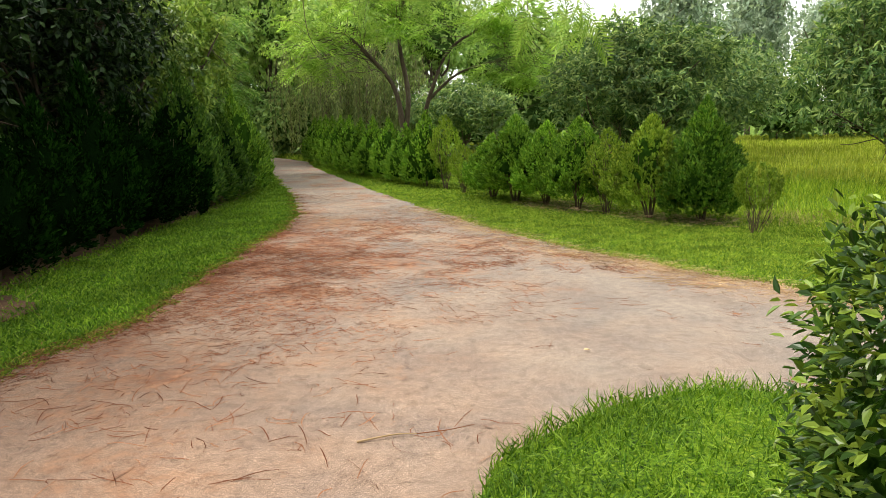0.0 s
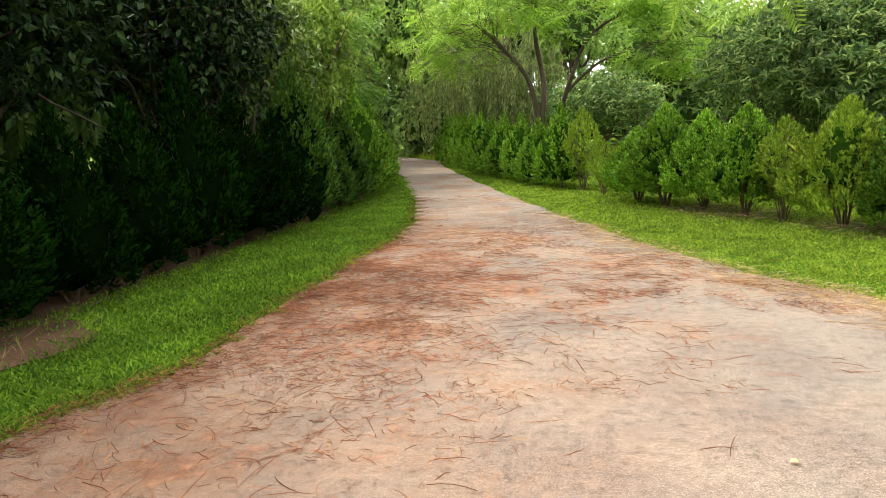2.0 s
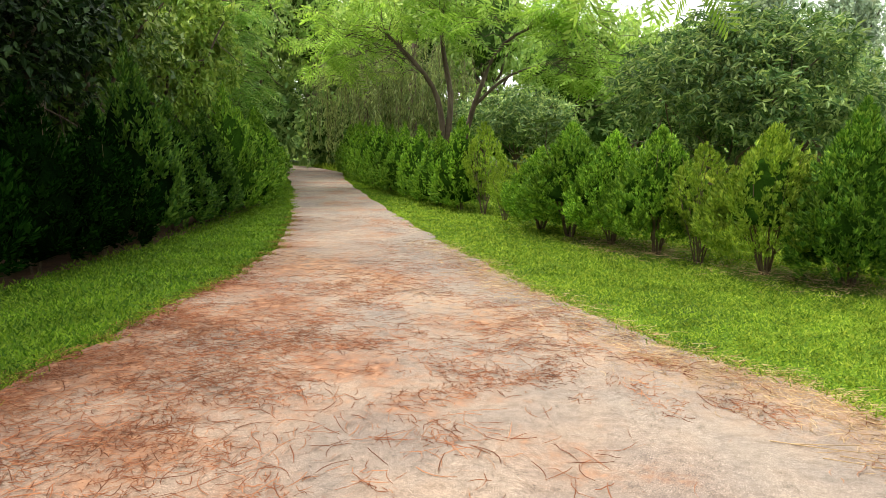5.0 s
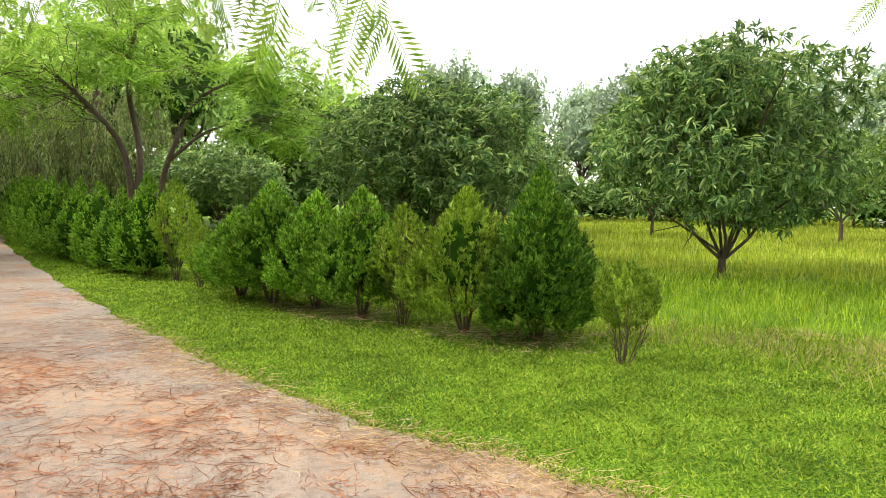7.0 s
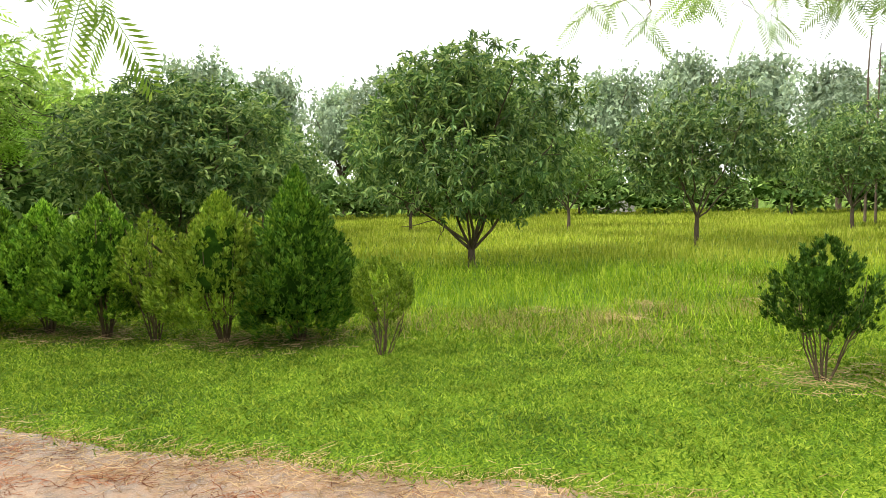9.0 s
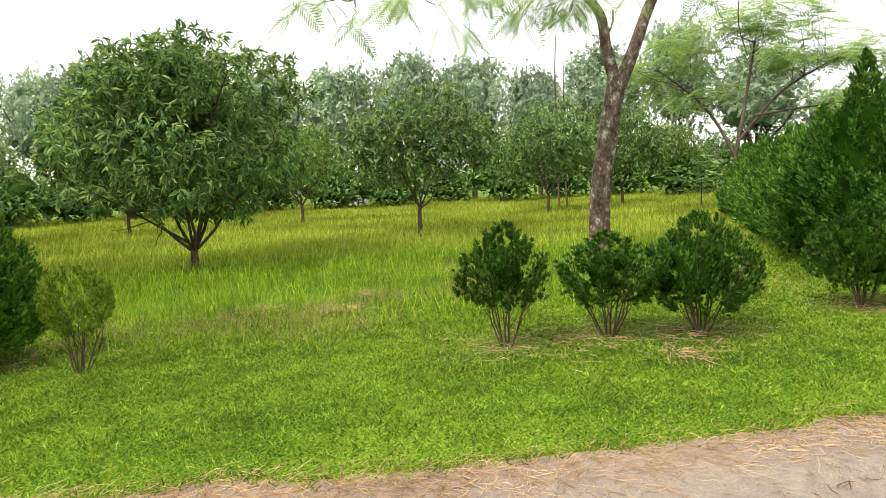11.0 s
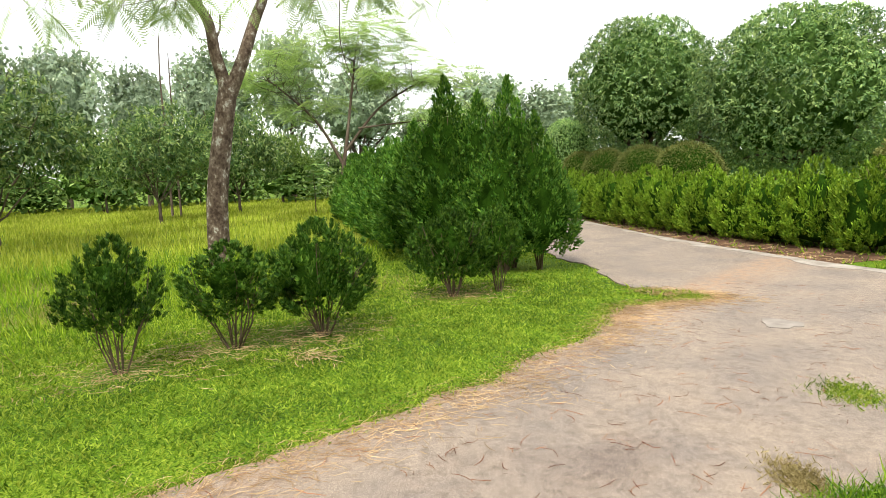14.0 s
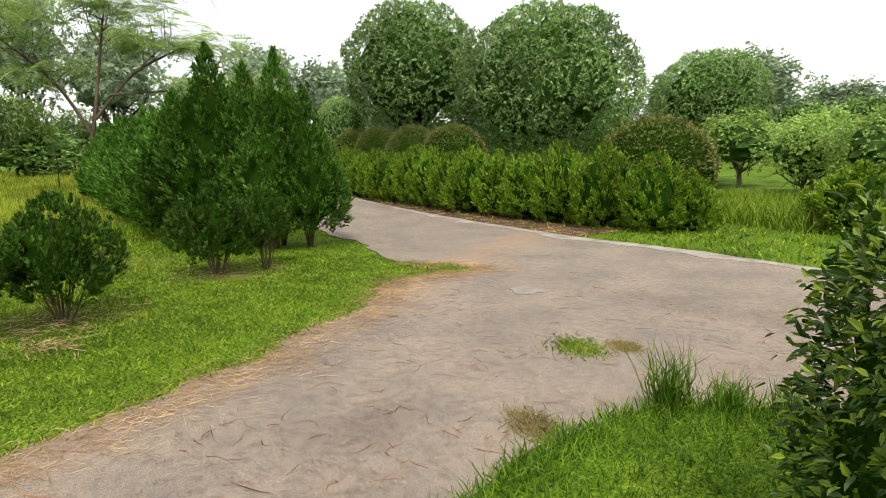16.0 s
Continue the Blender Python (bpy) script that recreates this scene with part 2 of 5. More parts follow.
HEDGE_LEAF = leaf_mat("glossy_hedge_leaf", (0.010, 0.034, 0.004), (0.046, 0.10, 0.010), (0.24, 0.33, 0.035), 0.22, 0.36, 2.5, 0.35)
LAWN = leaf_mat("mown_grass", (0.048, 0.112, 0.008), (0.165, 0.262, 0.022), (0.365, 0.44, 0.06), 0.4, 0.6, 3.0, 0.1, 1.6)
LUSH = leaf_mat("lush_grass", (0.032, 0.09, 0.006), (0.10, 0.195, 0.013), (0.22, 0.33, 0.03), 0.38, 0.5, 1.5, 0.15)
FIELD = leaf_mat("field_grass", (0.20, 0.265, 0.022), (0.33, 0.395, 0.038), (0.52, 0.55, 0.11), 0.42, 0.6, 0.3, 0.1, 1.9)
STRAW = leaf_mat("dry_straw", (0.24, 0.145, 0.07), (0.42, 0.285, 0.15), (0.6, 0.45, 0.26), 0.2, 0.7, 2.0, 0.1)
NEEDLE = leaf_mat("rusty_needles", (0.09, 0.03, 0.014), (0.21, 0.073, 0.034), (0.37, 0.165, 0.082), 0.1, 0.7, 2.0, 0.05)
FIELD_GREEN = leaf_mat("green_field_grass", (0.07, 0.15, 0.006), (0.155, 0.25, 0.012), (0.34, 0.41, 0.045), 0.42, 0.6, 0.7, 0.1, 2.2)
BROAD_MID = leaf_mat("mid_broad_leaf", (0.045, 0.10, 0.014), (0.12, 0.21, 0.036), (0.33, 0.42, 0.12), 0.3, 0.38, 0.7, 0.35)
FEATHER_DEEP = leaf_mat("deep_feathery_leaf", (0.08, 0.19, 0.03), (0.16, 0.30, 0.055), (0.29, 0.43, 0.10), 0.4, 0.5, 0.8, 0.15)
DRY_GRASS = leaf_mat("withered_grass", (0.16, 0.13, 0.05), (0.29, 0.23, 0.10), (0.42, 0.35, 0.16), 0.25, 0.7, 2.0, 0.1)
DRY_LEAF = leaf_mat("dry_leaf", (0.45, 0.30, 0.14), (0.6, 0.45, 0.25), (0.75, 0.6, 0.4), 0.2, 0.6, 2.0, 0.2)
PALE_GRIT = rough_mat("pale_cement_patch", [(0.3, (0.19, 0.165, 0.14)), (0.7, (0.34, 0.30, 0.26))], 6.0, 0.4, 0.9, 90)
SAND = rough_mat("pale_sandy_dust", [(0.32, (0.22, 0.19, 0.155)), (0.68, (0.42, 0.38, 0.325))], 3.5, 0.3, 0.95, 60)
WHITEWASH = rough_mat("stained_whitewash", [(0.25, (0.5, 0.44, 0.40)), (0.6, (0.78, 0.74, 0.70))], 1.2, 0.2, 0.85, 12)
TIN = rough_mat("rusty_roof_sheet", [(0.3, (0.22, 0.12, 0.09)), (0.7, (0.42, 0.33, 0.29))], 1.5, 0.2, 0.6, 12)


# ---------------------------------------------------------------- mesh helpers
rng = np.random.default_rng(7)


def mesh_of(name, verts, faces, material, smooth=False):
    """A mesh from arrays of vertices and of triangles or quads."""
    me = bpy.data.meshes.new(name)
    verts, faces = np.asarray(verts, np.float32), np.asarray(faces, np.int32)
    k = faces.shape[1]
    me.vertices.add(len(verts))
    me.vertices.foreach_set("co", verts.ravel())
    me.loops.add(faces.size)
    me.loops.foreach_set("vertex_index", faces.ravel())
    me.polygons.add(len(faces))
    me.polygons.foreach_set("loop_start", np.arange(0, faces.size, k, dtype=np.int32))
    me.polygons.foreach_set("use_smooth", np.full(len(faces), smooth))
    me.update(calc_edges=True)
    me.materials.append(material)
    return me


def part(name, mesh, parent, label=""):
    ob = new(name, mesh)
    ob.parent = parent
    return tagged(ob, label)


def unit(v):
    v = np.asarray(v, float)
    return v / np.maximum(np.linalg.norm(v, axis=-1, keepdims=True), 1e-9)


def scatter(tv, tf, origin, along, up, scale, width=None):
    """Copies of a small shape (length on y, face on z) baked at many places into arrays of vertices and faces."""
    origin, along = np.asarray(origin, float), unit(along)
    side = unit(np.cross(along, up))
    face = np.cross(side, along)
    s = np.asarray(scale, float).reshape(-1, 1, 1)
    w = s if width is None else np.asarray(width, float).reshape(-1, 1, 1)
    v = origin[:, None] + s * tv[None, :, 1:2] * along[:, None] + w * tv[None, :, 0:1] * side[:, None] + s * tv[None, :, 2:3] * face[:, None]
    f = tf[None] + (np.arange(len(origin)) * len(tv))[:, None, None]
    return v.reshape(-1, 3), f.reshape(-1, tf.shape[1])


def joined(pieces):
    vs, fs, k = [], [], 0
    for v, f in pieces:
        vs.append(v)
        fs.append(f + k)
        k += len(v)
    return np.concatenate(vs), np.concatenate(fs)


def tube(points, radii, sides=6):
    """A tapered round limb along a line of points, closed at its tip."""
    p, r = np.asarray(points, float), np.asarray(radii, float)
    d = unit(np.gradient(p, axis=0))
    ref = np.where(np.abs(d[:, 2:3]) > 0.9, [[1.0, 0, 0]], [[0, 0, 1.0]])
    a = unit(np.cross(d, ref))
    b = np.cross(d, a)
    ang = np.linspace(0, 2 * np.pi, sides, endpoint=False)
    v = p[:, None] + r[:, None, None] * (np.cos(ang)[None, :, None] * a[:, None] + np.sin(ang)[None, :, None] * b[:, None])
    i, j = np.meshgrid(np.arange(len(p) - 1), np.arange(sides), indexing="ij")
    j2 = (j + 1) % sides
    f = np.stack([i * sides + j, i * sides + j2, (i + 1) * sides + j2, (i + 1) * sides + j], -1).reshape(-1, 4)
    return v.reshape(-1, 3), f


def limb(a, b, r0, r1, bow=0.1, n=6, g=rng):
    """A bowed limb from a to b."""
    a, b = np.asarray(a, float), np.asarray(b, float)
    t = np.linspace(0, 1, n)[:, None]
    off = g.normal(0, bow * np.linalg.norm(b - a), 3)
    wob = g.normal(0, bow * 0.18 * np.linalg.norm(b - a), (n, 3))
    wob[0] = wob[-1] = 0
    p = a + (b - a) * t + off * (t * (1 - t)) * 2 + wob
    return p, np.linspace(r0, r1, n)


# small leaf shapes: length on y, face on z
BLADE_V = np.array([(-0.5, 0, 0), (0.5, 0, 0), (0.36, 0.55, 0.05), (-0.36, 0.55, 0.05), (0.03, 1, -0.08), (-0.03, 1, -0.08)], float)
BLADE_F = np.array([(0, 1, 2, 3), (3, 2, 4, 5)])
LEAF_V = np.array([(0, 0, 0), (-0.5, 0.35, 0.09), (-0.33, 0.72, 0.05), (0, 1, -0.10), (0.33, 0.72, 0.05), (0.5, 0.35, 0.09)], float)
LEAF_F = np.array([(0, 3, 2, 1), (0, 5, 4, 3)])
DIA_V = np.array([(0, 0, 0), (0.5, 0.45, 0.04), (0, 1, -0.05), (-0.5, 0.45, 0.04)], float)
DIA_F = np.array([(0, 1, 2, 3)])


def spray_shape(n=6, spread=70, width=0.16):
    """A flat fan of thuja twigs."""
    vs, fs = [], []
    for i in range(n):
        a = radians(-spread / 2 + spread * i / (n - 1))
        ln = 1.0 - 0.45 * abs(i - (n - 1) / 2) / ((n - 1) / 2) + 0.06 * math.sin(i * 5.1)
        y0 = 0.30 * (1 - abs(i - (n - 1) / 2) / ((n - 1) / 2)) * (i % 2) * 0.6
        d, s = np.array([math.sin(a), math.cos(a), 0.10 * math.sin(i * 2.3)]), np.array([math.cos(a), -math.sin(a), 0])
        o = np.array([0, y0, 0.0])
        k = len(vs)
        vs += [o - s * 0.02, o + d * ln * 0.6 + s * width / 2, o + d * ln, o + d * ln * 0.6 - s * width / 2]
        fs.append((k, k + 1, k + 2, k + 3))
    return np.array(vs), np.array(fs)


SPRAY_V, SPRAY_F = spray_shape(4, 64, 0.19)
WIDE_V, WIDE_F = spray_shape(3, 62, 0.30)


def frond_shape(pairs=13, wide=0.30, leaflet=0.024):
    """A feather of paired narrow leaflets along a drooping midrib."""
    vs, fs = [], []
    bend = lambda y: -0.32 * y * y
    for i in range(pairs):
        y = 0.10 + 0.88 * i / (pairs - 1)
        ln = wide * (0.45 + 0.75 * math.sin(math.pi * min(1, 0.16 + 0.80 * i / (pairs - 1))))
        for s in (-1, 1):
            d = np.array([s * 0.86, 0.50, -0.16])
            o = np.array([0, y, bend(y)])
            w = np.array([0, leaflet, 0])
            k = len(vs)
            vs += [o - w * 0.4, o + d * ln * 0.5 - w, o + d * ln, o + d * ln * 0.5 + w]
            fs.append((k, k + 1, k + 2, k + 3))
    k = len(vs)
    vs += [np.array([-0.007, 0, 0]), np.array([0.007, 0, 0]), np.array([0.006, 0.5, bend(0.5)]), np.array([-0.006, 0.5, bend(0.5)]),
           np.array([0.002, 1, bend(1)]), np.array([-0.002, 1, bend(1)])]
    fs += [(k, k + 1, k + 2, k + 3), (k + 3, k + 2, k + 4, k + 5)]
    return np.array(vs), np.array(fs)


FROND_V, FROND_F = frond_shape()
FAR_FROND_V, FAR_FROND_F = frond_shape(7, 0.34, 0.05)


def lumpy(points, scale, seed):
    """Smooth noise in -1..1 at points."""
    o = Vector((seed * 7.3, seed * 3.1, seed * 1.7))
    return np.array([noise.noise(Vector(p) * scale + o) for p in points])


# ---------------------------------------------------------------- plan
def smooth_line(pts, per=8):
    """A Catmull-Rom curve through plan points."""
    p = np.array([pts[0], *pts, pts[-1]], float)
    out = []
    for i in range(1, len(p) - 2):
        for t in np.linspace(0, 1, per, endpoint=False):
            a, b, c, d = p[i - 1], p[i], p[i + 1], p[i + 2]
            out.append(0.5 * (2 * b + (c - a) * t + (2 * a - 5 * b + 4 * c - d) * t * t + (3 * b - a - 3 * c + d) * t ** 3))
    return np.array(out + [p[-2]])


def ragged(line, amp, seed):
    d = np.gradient(line, axis=0)
    nrm = unit(np.stack([-d[:, 1], d[:, 0]], 1))
    k = np.array([noise.noise(Vector((p[0] * 1.7, p[1] * 1.7, seed))) + 0.6 * noise.noise(Vector((p[0] * 5, p[1] * 5, seed))) for p in line])
    return line + nrm * (amp * k)[:, None]


LEFT_EDGE = [(-9.0, -30), (-6.0, -12), (-4.0, -3), (-3.3, 1), (-2.85, 4.1), (-2.55, 5.6), (-2.55, 8.7), (-2.55, 11.2), (-3.5, 15.6), (-5.0, 20.5), (-6.8, 26), (-8.6, 30), (-12, 34.5), (-18, 38)]
RIGHT_EDGE = [(-17, 42), (-10.5, 38), (-6.6, 32.0), (-5.6, 28.6), (-4.2, 24), (-2.5, 18.8), (-1.0, 14.5), (0.15, 11.4), (0.85, 9.7), (1.7, 8.1), (2.3, 7.35), (2.8, 6.7), (3.4, 5.75), (4.05, 4.9), (5.04, 3.74),
              (5.85, 2.9), (7.07, 1.9), (7.9, 1.45), (8.15, 0.85), (8.45, 0.42), (8.7, 0.75), (9.4, 1.0), (11.2, 0.92), (12.6, 1.25), (16, 1.1), (20, 0.9), (26, 1.6), (34, 3.5), (48, 7)]
FAR_EDGE = [(49, 2.5), (34, 0), (26, -1.1), (19.2, -1.15), (14.1, -1.6), (10.5, -2.2), (8.4, -2.85), (6.7, -3.2), (4.0, -3.9), (1.5, -5.5), (0.3, -9), (0.0, -16), (-2, -30)]
ISLAND = [(0.05, 2.2), (0.18, 2.7), (0.43, 3.12), (0.81, 3.44), (1.18, 3.65), (1.66, 3.72), (2.3, 3.42), (2.9, 2.85), (3.23, 2.38), (3.42, 2.08), (3.62, 1.68), (3.73, 1.27), (3.55, 0.6), (3.1, 0.0),
          (2.4, -0.4), (1.5, -0.45), (0.8, 0.05), (0.32, 0.9), (0.08, 1.7), (0.05, 2.2)]
left_line, right_line, far_line = (ragged(smooth_line(e), a, s) for e, a, s in ((LEFT_EDGE, 0.13, 1), (RIGHT_EDGE, 0.11, 2), (FAR_EDGE, 0.06, 3)))
island_line = ragged(smooth_line(ISLAND), 0.05, 4)[:-1]
road_line = np.concatenate([left_line, right_line, far_line])


def inside(poly, p):
    """Which plan points lie in a polygon."""
    x, y, odd = p[:, 0], p[:, 1], np.zeros(len(p), bool)
    for (x0, y0), (x1, y1) in zip(poly, np.roll(poly, -1, 0)):
        cross = (y0 > y) != (y1 > y)
        odd ^= cross & (x < (x1 - x0) * (y - y0) / (y1 - y0 + 1e-12) + x0)
    return odd


def far_from(line, p):
    """Distance of plan points from the points of a line."""
    out = np.empty(len(p))
    for i in range(0, len(p), 20000):
        q = p[i:i + 20000]
        out[i:i + 20000] = np.sqrt(((q[:, None] - line[None]) ** 2).sum(-1)).min(1)
    return out


def sheet(name, poly, z, material, edge_drop=0.0):
    bm = bmesh.new()
    vs = [bm.verts.new((x, y, z)) for x, y in poly]
    f = bm.faces.new(vs)
    if edge_drop:
        for e in bmesh.ops.extrude_face_region(bm, geom=[f])["geom"]:
            if isinstance(e, bmesh.types.BMVert):
                e.co.z -= edge_drop
    bmesh.ops.triangulate(bm, faces=bm.faces[:])
    bmesh.ops.recalc_face_normals(bm, faces=bm.faces[:])
    me = bpy.data.meshes.new(name)
    bm.to_mesh(me)
    bm.free()
    me.materials.append(material)
    return new(name, me)


# ground: one sheet out to the horizon, a little uneven away from the road
gx = np.concatenate([-np.geomspace(1500, 45, 10), np.linspace(-40, 80, 61), np.geomspace(90, 1500, 10)])
gy = np.concatenate([-np.geomspace(1500, 45, 10), np.linspace(-40, 80, 61), np.geomspace(90, 1500, 10)])
GX, GY = np.meshgrid(gx, gy, indexing="ij")
gv = np.stack([GX.ravel(), GY.ravel(), np.full(GX.size, -0.02)], 1)
ii, jj = np.meshgrid(np.arange(len(gx) - 1), np.arange(len(gy) - 1), indexing="ij")
gf = np.stack([ii * len(gy) + jj, (ii + 1) * len(gy) + jj, (ii + 1) * len(gy) + jj + 1, ii * len(gy) + jj + 1], -1).reshape(-1, 4)
tagged(new("ground", mesh_of("ground", gv, gf, SOIL)), "green grassy ground reaching to the trees", "ground", kind="structure")
tagged(sheet("road", road_line, 0.0, ASPHALT, 0.03), "worn grey asphalt lane strewn with rusty needles", "road", kind="structure")


def island_mesh():
    n = len(island_line)
    c = island_line.mean(0)
    rings = [(1.0, 0.004), (0.93, 0.03), (0.75, 0.05), (0.4, 0.06), (0.02, 0.06)]
    v = np.concatenate([np.column_stack([c + (island_line - c) * s, np.full(n, z)]) for s, z in rings])
    f = np.array([(r * n + i, r * n + (i + 1) % n, (r + 1) * n + (i + 1) % n, (r + 1) * n + i) for r in range(len(rings) - 1) for i in range(n)])
    return mesh_of("island", v, f, SOIL, True)


tagged(new("grass_island", island_mesh()), "low grassy island at the fork of the lane", "lawn", kind="structure")


# ---------------------------------------------------------------- plants
def turned(x, y, rot, sx, sz, z=0.0, sy=None):
    return Matrix.Translation((x, y, z)) @ Matrix.Rotation(radians(rot), 4, "Z") @ Matrix.Diagonal((sx, sx if sy is None else sy, sz, 1))


def thuja(name, profile, height, width, sprays, stems, seed, material, size=0.13, core=0.72, core_from=0.18, shape=(SPRAY_V, SPRAY_F), ragged_by=(0.90, 1.045), bulge=0.08, core_mat=None):
    """A thuja shrub: stems fanning from the root, a closed heart shell painted dark as inner shade, and upright flat
    sprays out to the profile (radius by height).
    """
    g = np.random.default_rng(seed)
    root = new(name)
    hs, rs = np.array(profile).T
    rs = rs * 1.10
    radius = lambda h: np.interp(h, hs, rs) * width / 2
    for k in range(stems):
        pieces = []
        a = 2 * np.pi * (k + g.uniform(-0.3, 0.3)) / stems
        top = g.uniform(0.45, 0.85)
        r = radius(min(top, 0.6)) * g.uniform(0.35, 0.8)
        p, q = limb((0.03 * math.cos(a), 0.03 * math.sin(a), -0.05), (r * math.cos(a), r * math.sin(a), height * top), 0.010 * width / 0.9, 0.003, 0.06, 6, g)
        pieces.append(tube(p, q, 5))
        for _ in range(3):
            i = g.integers(1, 4)
            b = a + g.uniform(-1.2, 1.2)
            e = p[i] + np.array([math.cos(b), math.sin(b), 1.5]) * radius(0.45) * g.uniform(0.3, 0.55)
            pieces.append(tube(*limb(p[i], e, 0.0045, 0.0015, 0.06, 4, g), 4))
        part("stem", mesh_of("stem", *joined(pieces), TWIG, True), root, "bare brown branching stem")
    # heart: closed shell, painted dark for the shade between the plumes
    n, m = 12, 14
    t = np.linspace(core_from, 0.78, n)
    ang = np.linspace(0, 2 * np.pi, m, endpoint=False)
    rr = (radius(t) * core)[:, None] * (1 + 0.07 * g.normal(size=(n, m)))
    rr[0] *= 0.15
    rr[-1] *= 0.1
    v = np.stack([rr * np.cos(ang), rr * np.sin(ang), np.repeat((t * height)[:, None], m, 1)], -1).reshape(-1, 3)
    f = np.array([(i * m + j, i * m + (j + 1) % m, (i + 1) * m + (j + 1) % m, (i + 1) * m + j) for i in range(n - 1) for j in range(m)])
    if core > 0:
        part("inner_foliage", mesh_of("inner_foliage", v, f, core_mat or CORE, True), root, "closed dark shell with inner shade painted as colour")
    # plumes: upright teardrop tufts of fine sprays with dark clefts between them
    per = 14
    plumes = sprays // per
    hh = np.linspace(hs[0] + 0.08, 1, 300)
    dens = np.interp(hh, hs, rs) + 0.22
    ph = np.interp((np.arange(plumes) + g.uniform(0, 1, plumes)) / plumes, np.cumsum(dens) / dens.sum(), hh)
    pa = np.arange(plumes) * 2.39996 + g.normal(0, 0.25, plumes)
    out = np.stack([np.cos(pa), np.sin(pa), np.zeros(plumes)], 1)
    rise = np.interp(ph, [0.1, 0.35, 0.7, 1.0], [0.7, 1.2, 2.2, 6.0])[:, None] * g.uniform(0.75, 1.25, (plumes, 1))
    axis = unit(out + np.array([0, 0, 1.0]) * rise + g.normal(0, 0.15, (plumes, 3)))
    tuft = size * g.uniform(0.55, 0.95, plumes) * np.interp(ph, [0, 0.3, 0.8, 1], [0.8, 1, 0.9, 0.45])
    long = tuft * g.uniform(2.2, 3.4, plumes)
    turn = g.uniform(0, 6.28, 3)
    uneven = 1 + bulge * (np.sin(2 * pa + turn[0] + 3 * ph) + 0.8 * np.sin(3 * pa + turn[1] - 7 * ph) + 0.6 * np.sin(5 * pa + turn[2] + 11 * ph))
    tip = out * (radius(ph) * uneven * g.uniform(*ragged_by, plumes))[:, None] + np.array([0, 0, 1.0]) * (ph * height)[:, None]
    k = np.repeat(np.arange(plumes), per)
    n = len(k)
    along = g.uniform(0.0, 1.0, n) ** 0.75
    girth = np.interp(along, [0, 0.25, 0.6, 1.0], [0.2, 0.75, 1.0, 0.7])
    swirl = g.normal(size=(n, 3))
    swirl = unit(swirl - axis[k] * (swirl * axis[k]).sum(1, keepdims=True))
    o = tip[k] - axis[k] * (long[k] * along)[:, None] + swirl * (tuft[k] * girth * g.uniform(0.6, 1.0, n))[:, None]
    o[:, 2] = np.minimum(o[:, 2], height * 0.985)
    d = axis[k] + swirl * 0.45 + g.normal(0, 0.18, (n, 3))
    flat = swirl + g.normal(0, 0.45, (n, 3)) + out[k] * 0.4
    sz = size * g.uniform(0.7, 1.2, n) * 0.95
    o -= unit(d) * sz[:, None] * 0.5
    part("foliage", mesh_of("foliage", *scatter(*shape, o, d, flat, sz), material), root)
    return root


CONE = [(0.13, 0.22), (0.19, 0.60), (0.27, 0.94), (0.37, 1.0), (0.53, 0.84), (0.72, 0.55), (0.89, 0.24), (1.0, 0.02)]
SPINDLE = [(0.20, 0.12), (0.34, 0.50), (0.50, 0.95), (0.62, 1.0), (0.76, 0.75), (0.90, 0.35), (1.0, 0.05)]
VASE = [(0.34, 0.18), (0.45, 0.55), (0.60, 0.92), (0.74, 1.0), (0.87, 0.84), (0.95, 0.5), (1.0, 0.2)]
ROUND = [(0.22, 0.42), (0.30, 0.80), (0.42, 1.0), (0.58, 0.95), (0.75, 0.74), (0.90, 0.42), (1.0, 0.08)]
BULLET = [(0.05, 0.50), (0.14, 0.88), (0.28, 1.02), (0.40, 0.97), (0.56, 0.76), (0.74, 0.46), (0.89, 0.19), (1.0, 0.02)]
SPIRE = [(0.08, 0.42), (0.16, 0.85), (0.30, 1.02), (0.48, 0.94), (0.64, 0.70), (0.80, 0.36), (0.92, 0.15), (1.0, 0.03)]
VASE_DARK = [(0.32, 0.30), (0.40, 0.66), (0.50, 0.94), (0.62, 1.0), (0.76, 0.88), (0.90, 0.52), (1.0, 0.10)]
LOW = [(0.04, 0.78), (0.18, 0.96), (0.40, 1.0), (0.62, 0.86), (0.80, 0.60), (0.93, 0.30), (1.0, 0.06)]

